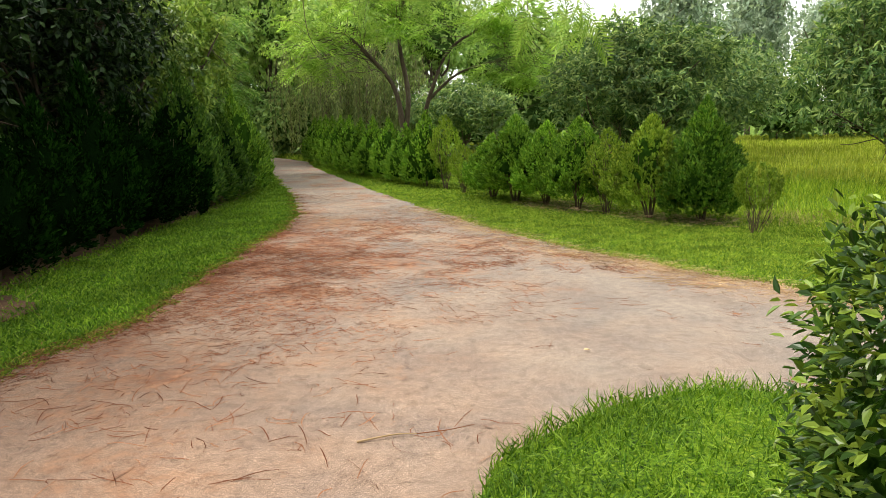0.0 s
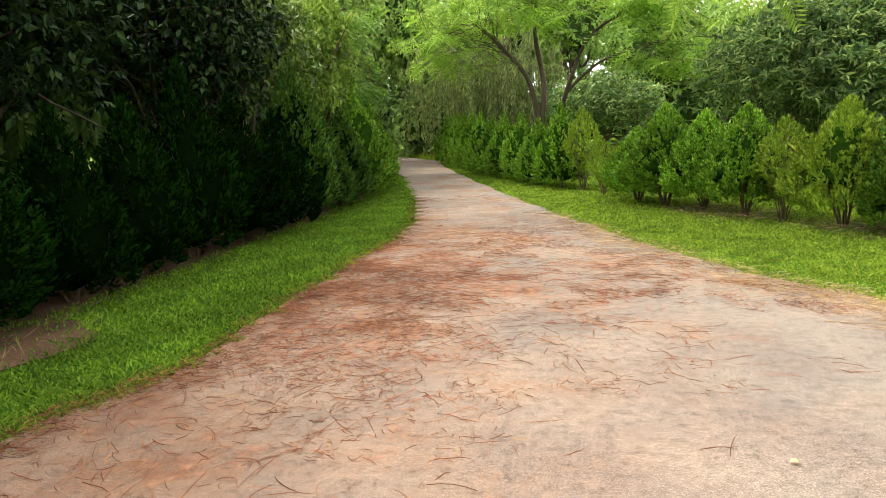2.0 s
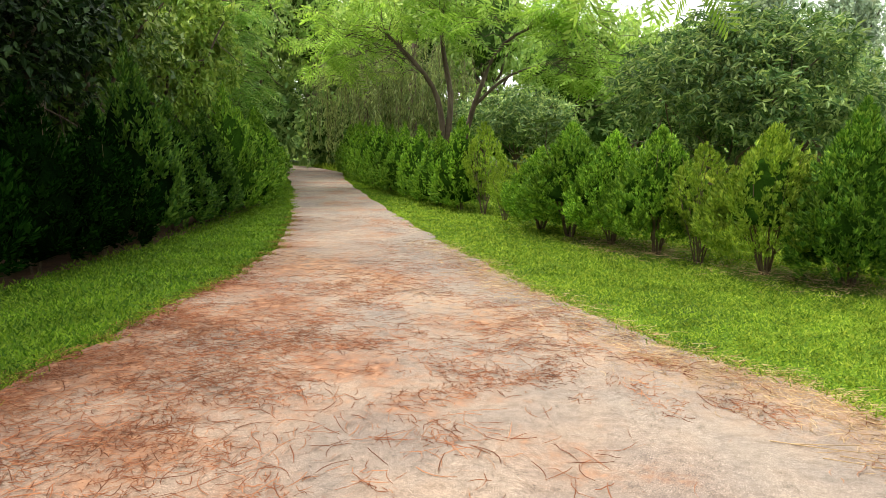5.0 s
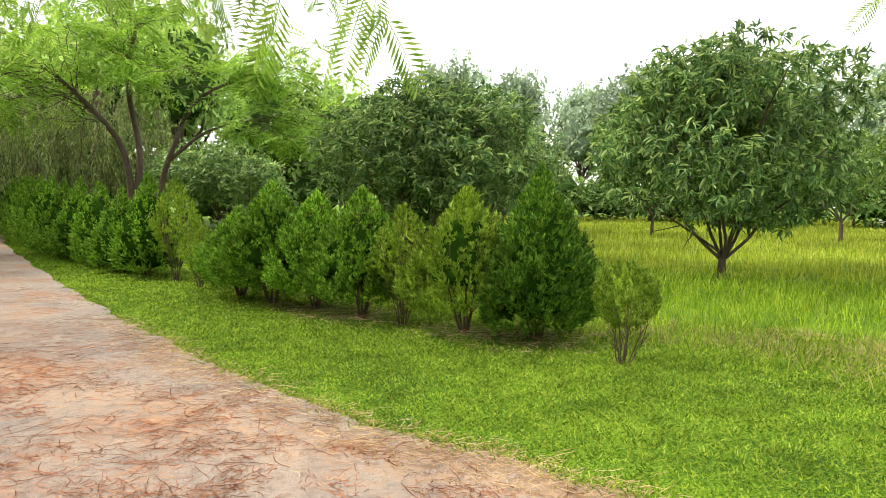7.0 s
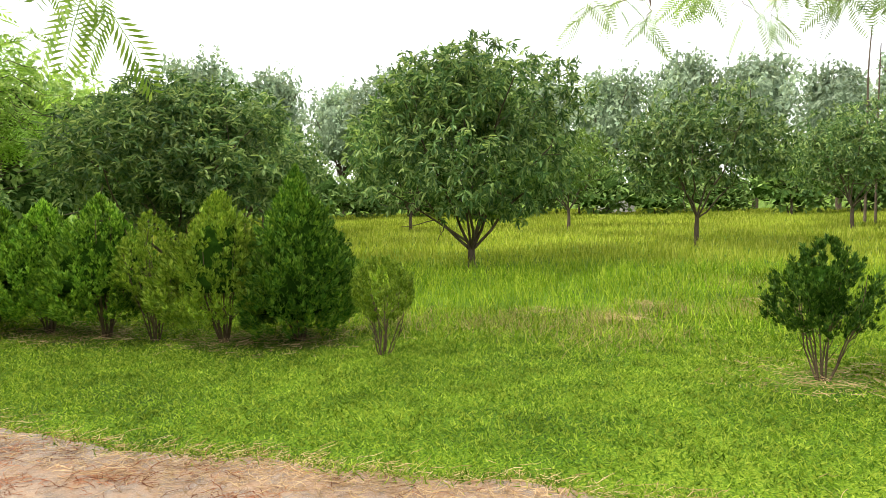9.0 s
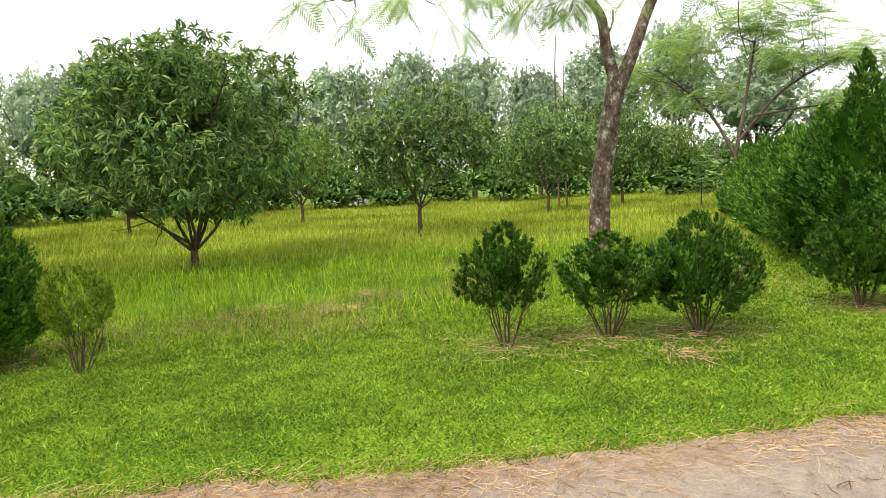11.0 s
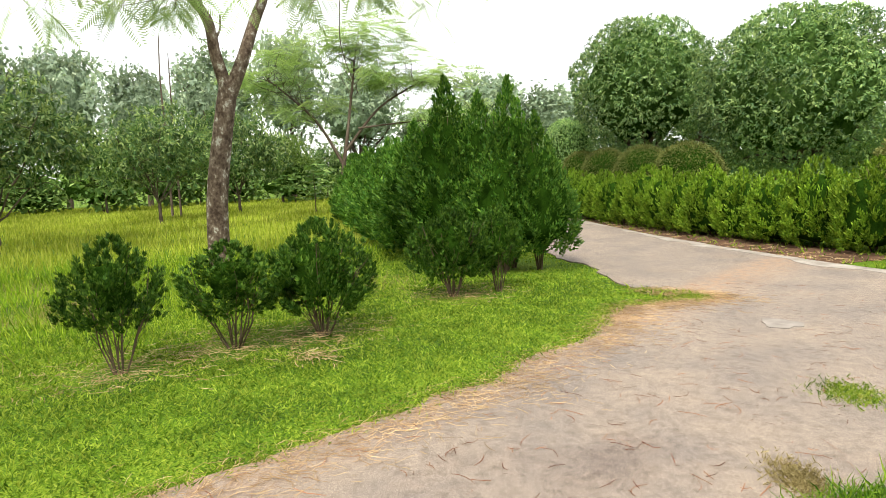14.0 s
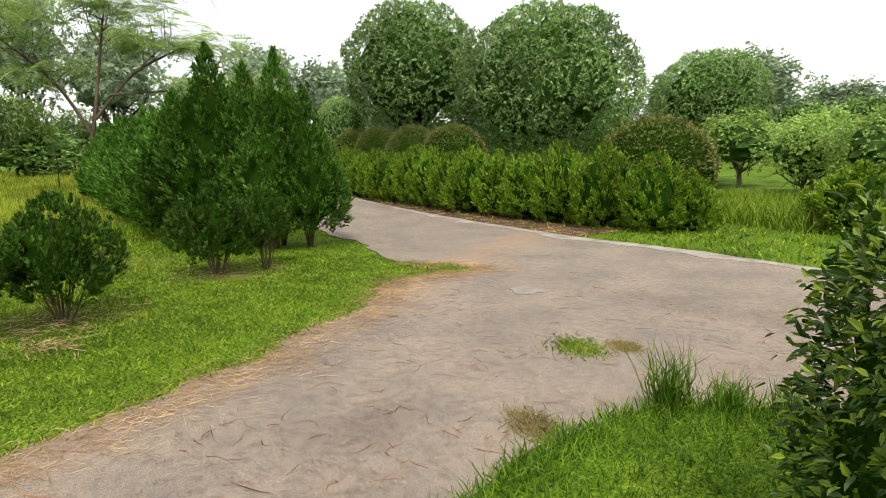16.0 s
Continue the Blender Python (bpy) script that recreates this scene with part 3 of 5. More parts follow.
WIDE = (WIDE_V, WIDE_F)
KINDS = {
    "cone": (dict(profile=CONE, height=1.7, width=1.35, sprays=6200, stems=8, seed=11, material=THUJA, size=0.09, core=0.62, core_from=0.30), "bright green cone-shaped thuja shrub standing in short grass"),
    "cone2": (dict(profile=CONE, height=1.7, width=1.4, sprays=5600, stems=9, seed=12, material=THUJA_PALE, size=0.088, core=0.56, core_from=0.32), "yellow-green cone-shaped thuja with open stems below"),
    "spindle": (dict(profile=SPINDLE, height=1.5, width=0.75, sprays=2400, stems=9, seed=13, material=THUJA_PALE, size=0.07, core=0.0), "thin yellow-green thuja bush on many bare stems"),
    "vase": (dict(profile=VASE, height=1.0, width=0.62, sprays=2600, stems=10, seed=14, material=THUJA_PALE, size=0.056, core=0.0), "small thin thuja bush with bare fanning stems"),
    "vase_dark": (dict(profile=VASE_DARK, height=1.2, width=0.74, sprays=2700, stems=10, seed=15, material=THUJA_DARK, size=0.065, ragged_by=(0.72, 1.08), bulge=0.11, core=0.36, core_from=0.44), "dark green vase-shaped thuja bush on bare stems"),
    "round": (dict(profile=ROUND, height=1.2, width=1.05, sprays=4200, stems=10, seed=16, material=THUJA_DARK, size=0.072, ragged_by=(0.72, 1.08), bulge=0.12, core=0.45, core_from=0.32), "dark green rounded thuja bush beside the lane"),
    "bullet": (dict(profile=BULLET, height=1.95, width=1.25, sprays=7600, stems=5, seed=17, material=THUJA_FULL, size=0.095, core=0.64, core_from=0.12), "dense green thuja in a close row"),
    "bullet2": (dict(profile=BULLET, height=1.9, width=1.15, sprays=2600, stems=3, seed=18, material=THUJA_SHADE, size=0.10, core_mat=CORE_DARK, core=0.56, core_from=0.06, shape=WIDE), "dense hedge thuja with shade painted into its blackish leaves"),
    "row": (dict(profile=BULLET, height=1.95, width=1.25, sprays=2400, stems=3, seed=22, material=THUJA, size=0.105, core=0.70, core_from=0.08, shape=WIDE), "dense green thuja in a close row"),
    "shade": (dict(profile=BULLET, height=2.1, width=1.3, sprays=2600, stems=3, seed=23, material=THUJA_DARK, size=0.105, core_mat=CORE_DARK, core=0.62, core_from=0.06, shape=WIDE), "dense lane-side hedge thuja, darkened in colour for part shade"),
    "bend": (dict(profile=BULLET, height=2.35, width=1.7, sprays=2600, stems=3, seed=21, material=THUJA_DEEP, size=0.135, core=0.66, core_from=0.06, shape=WIDE), "dense dark green thuja in the hedge behind the bend"),
    "spire": (dict(profile=SPIRE, height=3.2, width=1.7, sprays=5200, stems=6, seed=19, material=THUJA_DEEP, size=0.11, core=0.66, core_from=0.16, shape=WIDE), "tall dark green pointed thuja at the road corner"),
    "low": (dict(profile=LOW, height=1.35, width=1.25, sprays=3600, stems=3, seed=20, material=THUJA_MID, size=0.085, ragged_by=(0.88, 1.05), core=0.62, core_from=0.05, shape=WIDE), "clipped green thuja bush in a low hedge"),
}
protos = {}


def put(kind, x, y, height, width, rot=None, label="", group="", name="thuja_shrub", sy=None):
    spec, words = KINDS[kind]
    sx, sz = width / spec["width"], height / spec["height"]
    rot = rng.uniform(0, 360) if rot is None else rot
    m = turned(x, y, rot, sx, sz, -0.02)
    if kind in protos:
        ob = copy_thing(protos[kind], m)
    else:
        ob = protos[kind] = thuja(name, **spec)
        ob.matrix_basis = m
        ob = protos[kind]
    return tagged(ob, label or words, "shrub", group)


# the matrix of a copy multiplies the first one's scale, so the first of each kind is kept at scale one out of the loop
def put_first(kind, x, y, rot, group=""):
    spec, words = KINDS[kind]
    protos[kind] = thuja("thuja_shrub", **spec)
    protos[kind].matrix_basis = turned(x, y, rot, 1, 1, -0.02)
    tagged(protos[kind], words, "shrub", group)


ROW_R = "thuja shrubs along the path"
put_first("cone", 2.44, 12.34, 20, ROW_R)
put_first("cone2", 3.37, 11.10, 140, ROW_R)
put_first("spindle", 2.79, 11.66, 60, ROW_R)
put_first("vase", 4.31, 9.35, 0, ROW_R)
for kind, x, y, h, w in (("bullet", 4.02, 10.55, 1.98, 1.30), ("cone", 1.98, 13.14, 1.65, 1.3), ("cone", 1.45, 13.75, 1.78, 1.55), ("cone", 1.05, 14.6, 1.4, 1.35),
                         ("spindle", 0.46, 15.69, 1.15, 0.62), ("spindle", 0.05, 16.7, 1.85, 0.80)):
    if kind == "bullet":
        put_first("bullet", x, y, 75, ROW_R)
        protos["bullet"].matrix_basis = turned(x, y, 75, 1, 1, -0.02)
    else:
        put(kind, x, y, h, w, group=ROW_R)
for i, (x, y, h) in enumerate([(-0.55, 17.5, 1.75), (-1.1, 18.5, 1.65), (-1.65, 19.6, 1.8), (-2.2, 20.8, 1.9), (-2.7, 21.9, 1.85), (-3.2, 23.0, 1.95), (-3.7, 24.3, 2.0),
                               (-4.2, 25.7, 2.0), (-4.7, 27.2, 2.05), (-5.2, 28.8, 2.0), (-5.7, 30.2, 2.0)]):
    if i:
        put("row", x + 0.1, y, h, 1.2, group=ROW_R)
    else:
        put_first("row", x + 0.1, y, 40, ROW_R)

ROW_L = "dark thuja hedge beside the lane"
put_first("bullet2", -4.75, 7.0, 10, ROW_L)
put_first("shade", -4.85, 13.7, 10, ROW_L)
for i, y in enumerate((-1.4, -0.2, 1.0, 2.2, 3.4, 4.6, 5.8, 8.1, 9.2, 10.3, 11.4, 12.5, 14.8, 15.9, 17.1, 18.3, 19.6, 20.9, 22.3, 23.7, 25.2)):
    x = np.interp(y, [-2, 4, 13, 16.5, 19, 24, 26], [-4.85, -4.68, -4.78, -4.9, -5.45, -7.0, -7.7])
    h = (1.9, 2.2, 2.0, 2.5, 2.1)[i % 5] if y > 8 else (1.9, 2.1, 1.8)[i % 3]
    # leaf colour darkens towards the near end, painting in the canopy's shade
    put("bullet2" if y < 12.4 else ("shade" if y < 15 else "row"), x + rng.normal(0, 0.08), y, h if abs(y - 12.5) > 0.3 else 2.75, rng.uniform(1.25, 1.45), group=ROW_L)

CORNER = "dark thuja bushes at the bend"
put_first("vase_dark", 6.42, 6.10, 30, CORNER)
put_first("round", 7.47, 4.55, 80, CORNER)
put("vase_dark", 7.12, 5.33, 1.05, 0.90, 200, "dark green bushy thuja on short bare stems", CORNER)
put("round", 9.25, 3.17, 1.15, 1.0, 10, group=CORNER)
put("vase_dark", 9.45, 2.58, 1.15, 0.66, 300, "slim thuja bush beside the tall clump", CORNER)
put_first("spire", 12.35, 3.05, 0, "tall thuja clump at the bend")
for x, y, h, w in ((11.9, 2.55, 2.9, 1.35), (11.55, 2.1, 3.05, 1.3), (11.3, 2.25, 2.3, 1.45), (11.15, 1.75, 2.45, 1.25), (13.4, 3.6, 2.6, 1.6)):
    put("spire", x, y, h, w, group="tall thuja clump at the bend")
for i in range(9):
    if i:
        put("bend", 14.6 + 1.35 * i, 3.75 + 0.28 * i, 2.35 + 0.08 * (i % 3), 1.7, group="hedge behind the bend")
    else:
        put_first("bend", 14.6, 3.75, 0, "hedge behind the bend")

LOW_HEDGE = "low thuja hedge across the road"
put_first("low", 10.35, -4.0, 0, LOW_HEDGE)
for i in range(20):
    s = 0.95 * (i + 1)
    x = 10.35 + s * 0.955
    y = np.interp(x, [10.3, 12, 15.3, 20, 30], [-4.0, -3.25, -2.45, -1.75, -0.6])
    put("low", x, y, 1.47 + 0.10 * math.sin(i * 2.1) + 0.05 * math.cos(i * 5.3), 1.22 + 0.1 * math.sin(i * 3.7), group=LOW_HEDGE)
put("low", 10.05, -4.45, 1.05, 0.95, 40, "smaller thuja bush at the end of the low hedge", LOW_HEDGE)
put("low", 8.6, -6.6, 1.15, 1.5, 90, "clipped thuja bush on the grass across the road", LOW_HEDGE)


def leafy(n, tv, tf, o, out, size, droop, g, material, ratio=0.30, twist=0.5, name="leaves", face=0.5):
    """Leaves at places o, pointing outwards and drooping."""
    d = out + g.normal(0, 0.55, (n, 3)) + np.array([0, 0, -droop])
    up = np.array([0, 0, 1.0]) + out * face + g.normal(0, twist, (n, 3))
    s = size * g.uniform(0.7, 1.25, n)
    return mesh_of(name, *scatter(tv, tf, o, d, up, s, s * ratio), material)


def rosettes(o, out, per, spread, g):
    """Repeat each place for a tuft of leaves round a twig end."""
    k = len(o)
    oo = np.repeat(o, per, 0) + g.normal(0, spread, (k * per, 3))
    ax = np.repeat(out, per, 0)
    a = g.normal(0, 1, (k * per, 3))
    return oo, unit(ax * 0.35 + unit(a))


def crown_points(n, g, centre, radii, lumps, shell=0.55, low=-0.75, lobe=(0.35, 0.68, 0.34, 0.52)):
    """Places in a lumpy crown: several overlapping lobes, mostly near their surface; also the outward way."""
    c = np.array(centre)
    lobes = unit(g.normal(size=(lumps, 3)) + [0, 0, 0.35]) * g.uniform(lobe[0], lobe[1], (lumps, 1))
    lr = g.uniform(lobe[2], lobe[3], lumps)
    k = g.integers(0, lumps, n)
    v = unit(g.normal(size=(n, 3)))
    p = lobes[k] + v * (lr[k] * g.uniform(shell, 1.0, n) ** 0.6)[:, None]
    p[:, 2] = np.maximum(p[:, 2], low + g.uniform(0, 0.15, n))
    return c + p * np.array(radii), unit(p + v * 0.6)


def tree(name, label, seed, trunk_h, crown_c, crown_r, material, n, per, leaf, shape="leaf", lumps=14, limbs=6, trunk_r=0.09, bark=None, droop=0.45, ratio=0.28, low=-0.75, shell=0.55, category="tree", lean=(0, 0), lobe=(0.35, 0.68, 0.34, 0.52), heart=0.0, heart_mat=None, limb_r=0.62):
    """A broadleaf tree: tapered trunk, limbs reaching into the crown, and tufts of leaves in uneven lobes."""
    g = np.random.default_rng(seed)
    root = new(name)
    bark = bark or BARK
    top = np.array([lean[0], lean[1], trunk_h])
    part("trunk", mesh_of("trunk", *tube(*limb((0, 0, -0.1), top, trunk_r * 1.25, trunk_r * 0.85, 0.03, 6, g), 8), bark, True), root)
    c, r = np.array(crown_c, float), np.array(crown_r, float)
    for i in range(limbs):
        a = 2 * np.pi * (i + g.uniform(-0.25, 0.25)) / limbs
        e = c + r * np.array([math.cos(a) * g.uniform(0.4, 0.8), math.sin(a) * g.uniform(0.4, 0.8), g.uniform(-0.45, 0.5)])
        p, q = limb(top - [0, 0, 0.05], e, trunk_r * limb_r, trunk_r * 0.13, 0.10, 7, g)
        pieces = [tube(p, q, 6)]
        for _ in range(4):
            j = g.integers(2, 6)
            e2 = p[j] + unit(g.normal(size=3) + [0, 0, 0.5] + (p[j] - c) * 0.4) * r * g.uniform(0.25, 0.5)
            pieces.append(tube(*limb(p[j], e2, q[j] * 0.6, 0.006, 0.1, 5, g), 4))
        part("limb", mesh_of("limb", *joined(pieces), bark, True), root)
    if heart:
        # closed shell: crown shade painted dark, on far trees haze painted pale
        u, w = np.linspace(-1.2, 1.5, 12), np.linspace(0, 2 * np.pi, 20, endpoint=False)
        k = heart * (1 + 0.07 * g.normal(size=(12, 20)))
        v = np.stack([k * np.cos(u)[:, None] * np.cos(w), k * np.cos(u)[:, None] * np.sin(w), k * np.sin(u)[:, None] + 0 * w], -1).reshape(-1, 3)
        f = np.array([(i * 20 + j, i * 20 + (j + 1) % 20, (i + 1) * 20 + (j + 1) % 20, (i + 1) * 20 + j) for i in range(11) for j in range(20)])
        part("inner_foliage", mesh_of("inner_foliage", c + v * r, f, heart_mat or HEART), root, "solid inner shell, shade and far haze painted as colour")
    if heart > 0.7:
        out = unit(g.normal(size=(n, 3)))
        bump = lumpy(out, 2.2, seed) * 0.10 + lumpy(out, 6.0, seed) * 0.07
        q = out * (0.97 + bump - 0.16 * g.uniform(0, 1, n) ** 2)[:, None]
        q[:, 2] = np.maximum(q[:, 2], low + g.uniform(0, 0.12, n))
        o = c + q * r
    else:
        o, out = crown_points(n, g, crown_c, crown_r, lumps, shell, low, lobe)
    oo, dd = rosettes(o, out, per, leaf * 0.12, g)
    tv, tf = {"leaf": (LEAF_V, LEAF_F), "diamond": (DIA_V, DIA_F)}[shape]
    part("crown", leafy(len(oo), tv, tf, oo, dd, leaf, droop, g, material, ratio, name="crown"), root)
    return tagged(root, label, category)


# ---- mango orchard
ORCHARD = "mango trees in the grass field"
mango_a = tree("mango_tree", "dark green mango tree with a low forked trunk in tall grass", 31, 0.42, (0, 0, 2.75), (2.85, 2.85, 2.2), MANGO, 2500, 9, 0.18, lumps=44, limbs=9, limb_r=0.42, trunk_r=0.085, low=-0.80, lobe=(0.45, 0.72, 0.26, 0.42))
mango_a.matrix_basis = turned(10.38, 15.0, 20, 1, 1)
mango_b = tree("mango_tree", "rounded mango tree on a slim trunk in the field", 32, 0.85, (0, 0, 3.0), (2.75, 2.75, 1.95), MANGO, 1350, 9, 0.21, "diamond", lumps=36, limbs=7, limb_r=0.45, trunk_r=0.07, low=-0.85, ratio=0.34, lobe=(0.45, 0.72, 0.28, 0.44))
mango_b.matrix_basis = turned(19.2, 14.9, 60, 1, 1)
mango_c = tree("mango_tree", "fresh yellow-green mango tree with thin limbs", 33, 0.9, (0, 0, 2.9), (2.5, 2.5, 1.85), MANGO_FRESH, 1000, 8, 0.22, "diamond", lumps=24, limbs=6, trunk_r=0.07, low=-0.85)
mango_c.matrix_basis = turned(24.6, 24.6, 0, 1, 1.05)
for ob in (mango_a, mango_b, mango_c):
    tagged(ob, group=ORCHARD)
for src, x, y, rot, s, sz in ((mango_a, 5.2, 18.4, 130, 1.05, 0.86), (mango_b, 30.0, 14.7, 10, 1.02, 1.06), (mango_b, 36.9, 13.2, 200, 1.05, 1.15), (mango_b, 19.0, 29.2, 95, 1.0, 1.0), (mango_c, 46, 24.3, 50, 1.1, 1.1),
                              (mango_c, 42.4, 39, 70, 1.1, 1.2), (mango_b, 56, 38.5, 20, 1.2, 1.2), (mango_c, 49.5, 13.5, 180, 1.1, 1.1), (mango_b, 58, 11.5, 0, 1.0, 1.0), (mango_b, 0.9, 30.0, 220, 1.05, 0.75),
                              (mango_b, 13.5, 33, 40, 1.1, 1.1), (mango_b, 9.5, 25.5, 300, 1.1, 0.95), (mango_c, 31, 36, 260, 1.1, 1.1), (mango_b, 64, 24, 160, 1.1, 1.1)):
    copy_thing(src, turned(x, y, rot, s, sz))

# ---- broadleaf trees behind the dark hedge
# near trees take the leaf colour with shade painted in
dark = tree("broadleaf_tree", "dense broadleaf tree behind the thuja hedge, shade painted into leaves", 41, 1.2, (0, 0, 3.6), (2.4, 2.4, 2.4), BROAD_SHADE, 2700, 6, 0.15, "diamond", lumps=34, limbs=6, limb_r=0.4, trunk_r=0.11, ratio=0.5, low=-0.95)
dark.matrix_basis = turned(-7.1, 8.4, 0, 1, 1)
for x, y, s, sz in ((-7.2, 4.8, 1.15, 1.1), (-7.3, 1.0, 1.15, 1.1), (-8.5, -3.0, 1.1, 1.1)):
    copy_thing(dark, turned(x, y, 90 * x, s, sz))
lime = tree("broadleaf_tree", "yellow-green broadleaf tree above the hedge", 42, 1.5, (0, 0, 3.3), (2.1, 2.1, 1.9), LIME, 1500, 8, 0.19, "diamond", lumps=20, limbs=6, trunk_r=0.1, ratio=0.45, low=-0.9)
lime.matrix_basis = turned(-7.4, 18.9, 0, 0.9, 1.05)
mid = tree("broadleaf_tree", "mid-green broadleaf tree with glossy leaves above the hedge", 43, 1.3, (0, 0, 3.3), (2.0, 2.0, 2.0), BROAD_MID, 2000, 7, 0.15, "diamond", lumps=24, limbs=6, trunk_r=0.1, ratio=0.45, low=-0.9)
mid.matrix_basis = turned(-7.2, 15.4, 80, 1, 1)
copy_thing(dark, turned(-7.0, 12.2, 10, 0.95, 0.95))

# ---- clipped round trees and domes across the road
round_a = tree("round_tree", "large clipped round-crowned tree with dense leaves", 51, 1.6, (0, 0, 4.55), (2.8, 2.8, 2.72), ROUND_LEAF, 4300, 8, 0.13, "diamond", heart=0.74, lobe=(0.62, 0.78, 0.22, 0.30), lumps=80, limbs=7, trunk_r=0.16, ratio=0.42, low=-0.95, shell=0.7)
round_a.matrix_basis = turned(27.4, -5.2, 0, 1, 1)
round_b = tree("round_tree", "broad round-crowned tree with uneven dense foliage", 52, 1.2, (0, 0, 3.55), (3.2, 3.2, 2.68), ROUND_LEAF, 4800, 8, 0.135, "diamond", heart=0.73, lobe=(0.58, 0.78, 0.22, 0.34), lumps=70, limbs=7, trunk_r=0.17, ratio=0.42, low=-0.98, shell=0.7)
round_b.matrix_basis = turned(21.8, -8.2, 40, 1, 1)
copy_thing(round_a, turned(20.3, -13.8, 90, 0.72, 0.64))
copy_thing(round_b, turned(30.5, -2.9, 120, 0.42, 0.6))


def clipped_dome(seed):
    """A dome clipped from a fine-leaved shrub: a firm rounded body covered in tiny leaves."""
    g = np.random.default_rng(seed)
    root = new("clipped_dome")
    n, m = 12, 28
    t = np.linspace(0.02, np.pi / 2 - 0.01, n)
    a = np.linspace(0, 2 * np.pi, m, endpoint=False)
    v = np.array([(0.93 * math.cos(u) * math.cos(w), 0.93 * math.cos(u) * math.sin(w), 0.93 * math.sin(u)) for u in t for w in a])
    v = np.concatenate([v, np.column_stack([v[:m, :2], np.full(m, -0.9)])])
    f = [(i * m + j, i * m + (j + 1) % m, (i + 1) * m + (j + 1) % m, (i + 1) * m + j) for i in range(n - 1) for j in range(m)]
    f += [(n * m + j, n * m + (j + 1) % m, (j + 1) % m, j) for j in range(m)]
    # body shell in the dark core colour, standing for shade behind the leaves
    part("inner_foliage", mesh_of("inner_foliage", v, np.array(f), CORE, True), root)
    k = 7000
    d = unit(g.normal(size=(k, 3)))
    d[:, 2] = np.abs(d[:, 2])
    low = g.uniform(size=k) < 0.3
    o = d * (0.96 + 0.035 * g.normal(size=(k, 1)))
    o[low, 2] = g.uniform(-0.9, 0.2, low.sum())
    o[low, :2] = unit(d[low, :2] + 1e-6) * 0.95
    part("foliage", leafy(k, DIA_V, DIA_F, o, unit(o), 0.066, 0.0, g, DOME_LEAF, 0.5, 0.8, "foliage"), root)
    return tagged(root, "clipped olive-brown dome shrub behind the low hedge", "shrub", "clipped dome shrubs")


dome = clipped_dome(61)
dome.matrix_basis = turned(19.9, -4.0, 0, 1.0, 1.0, 1.1)
for x, y, s, z in ((22.6, -3.6, 0.95, 1.15), (25.6, -3.2, 0.9, 1.2), (28.5, -3.0, 0.9, 1.2), (12.85, -5.9, 1.25, 0.85)):
    copy_thing(dome, turned(x, y, 40 * x, s, 1.0 if s < 1.2 else 1.15, z))


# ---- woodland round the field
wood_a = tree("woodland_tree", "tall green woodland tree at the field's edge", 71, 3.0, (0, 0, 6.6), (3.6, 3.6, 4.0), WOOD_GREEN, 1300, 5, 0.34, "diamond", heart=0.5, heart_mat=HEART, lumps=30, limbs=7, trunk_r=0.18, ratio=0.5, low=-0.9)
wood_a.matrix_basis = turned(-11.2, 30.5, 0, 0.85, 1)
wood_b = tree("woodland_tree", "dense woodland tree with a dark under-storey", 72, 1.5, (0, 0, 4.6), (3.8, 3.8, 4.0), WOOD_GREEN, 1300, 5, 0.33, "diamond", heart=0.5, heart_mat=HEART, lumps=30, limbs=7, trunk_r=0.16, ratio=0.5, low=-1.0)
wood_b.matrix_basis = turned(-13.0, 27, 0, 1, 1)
# far tree in the pale colours that carry painted haze
far_a = tree("woodland_tree", "far woodland tree beyond the field, haze painted into its colour", 73, 3.0, (0, 0, 7.2), (4.6, 4.6, 4.6), WOOD_HAZE, 1500, 4, 0.42, "diamond", heart=0.55, heart_mat=HEART_HAZE, lumps=40, limbs=6, trunk_r=0.22, ratio=0.55, low=-0.95)
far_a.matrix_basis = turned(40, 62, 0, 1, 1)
for ob in (wood_a, wood_b, far_a):
    tagged(ob, group="woodland round the field")
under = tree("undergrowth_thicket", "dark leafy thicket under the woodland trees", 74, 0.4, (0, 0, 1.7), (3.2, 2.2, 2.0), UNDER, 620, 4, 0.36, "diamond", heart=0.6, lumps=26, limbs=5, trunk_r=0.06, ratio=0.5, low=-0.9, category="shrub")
under.matrix_basis = turned(-7.5, 36.5, 0, 1, 1)
tagged(under, group="thickets round the field")
for i, (x, y, s, sz) in enumerate([(-10.0, 4.0, 1.0, 1.7), (-10.0, 8.0, 1.0, 1.7), (-10.0, 12.0, 1.0, 1.6), (-8.9, 6.3, 0.75, 1.3), (-8.9, 10.2, 0.75, 1.3), (-10.2, 0.0, 1.0, 1.7), (-9.4, 14.6, 0.9, 1.7), (-9.6, 16.6, 0.9, 1.6), (-3.0, 35.5, 1, 1), (-9.5, 42.5, 1.2, 1.2), (-6.0, 41.5, 1.1, 1.1), (-13.5, 42, 1.2, 1.3), (1, 38, 1.1, 1), (-10.8, 26.5, 1.0, 1.3), (-9.6, 22, 0.9, 1.3), (5, 41, 1.2, 1.1), (-9.5, 18, 0.8, 1.2), (-17, 43, 1.2, 1.4), (10, 45, 1.2, 1.2), (-11, 31.5, 1.0, 1.2)]):
    copy_thing(under, turned(x, y, 47 * i, s, sz))
under_far = tree("undergrowth_thicket", "dark leafy thicket beyond the field", 75, 0.4, (0, 0, 2.2), (3.4, 2.2, 2.5), UNDER, 620, 4, 0.40, "diamond", heart=0.6, lumps=30, limbs=4, trunk_r=0.06, ratio=0.5, low=-0.9, category="shrub")
under_far.matrix_basis = turned(26, 52, 20, 1, 1)
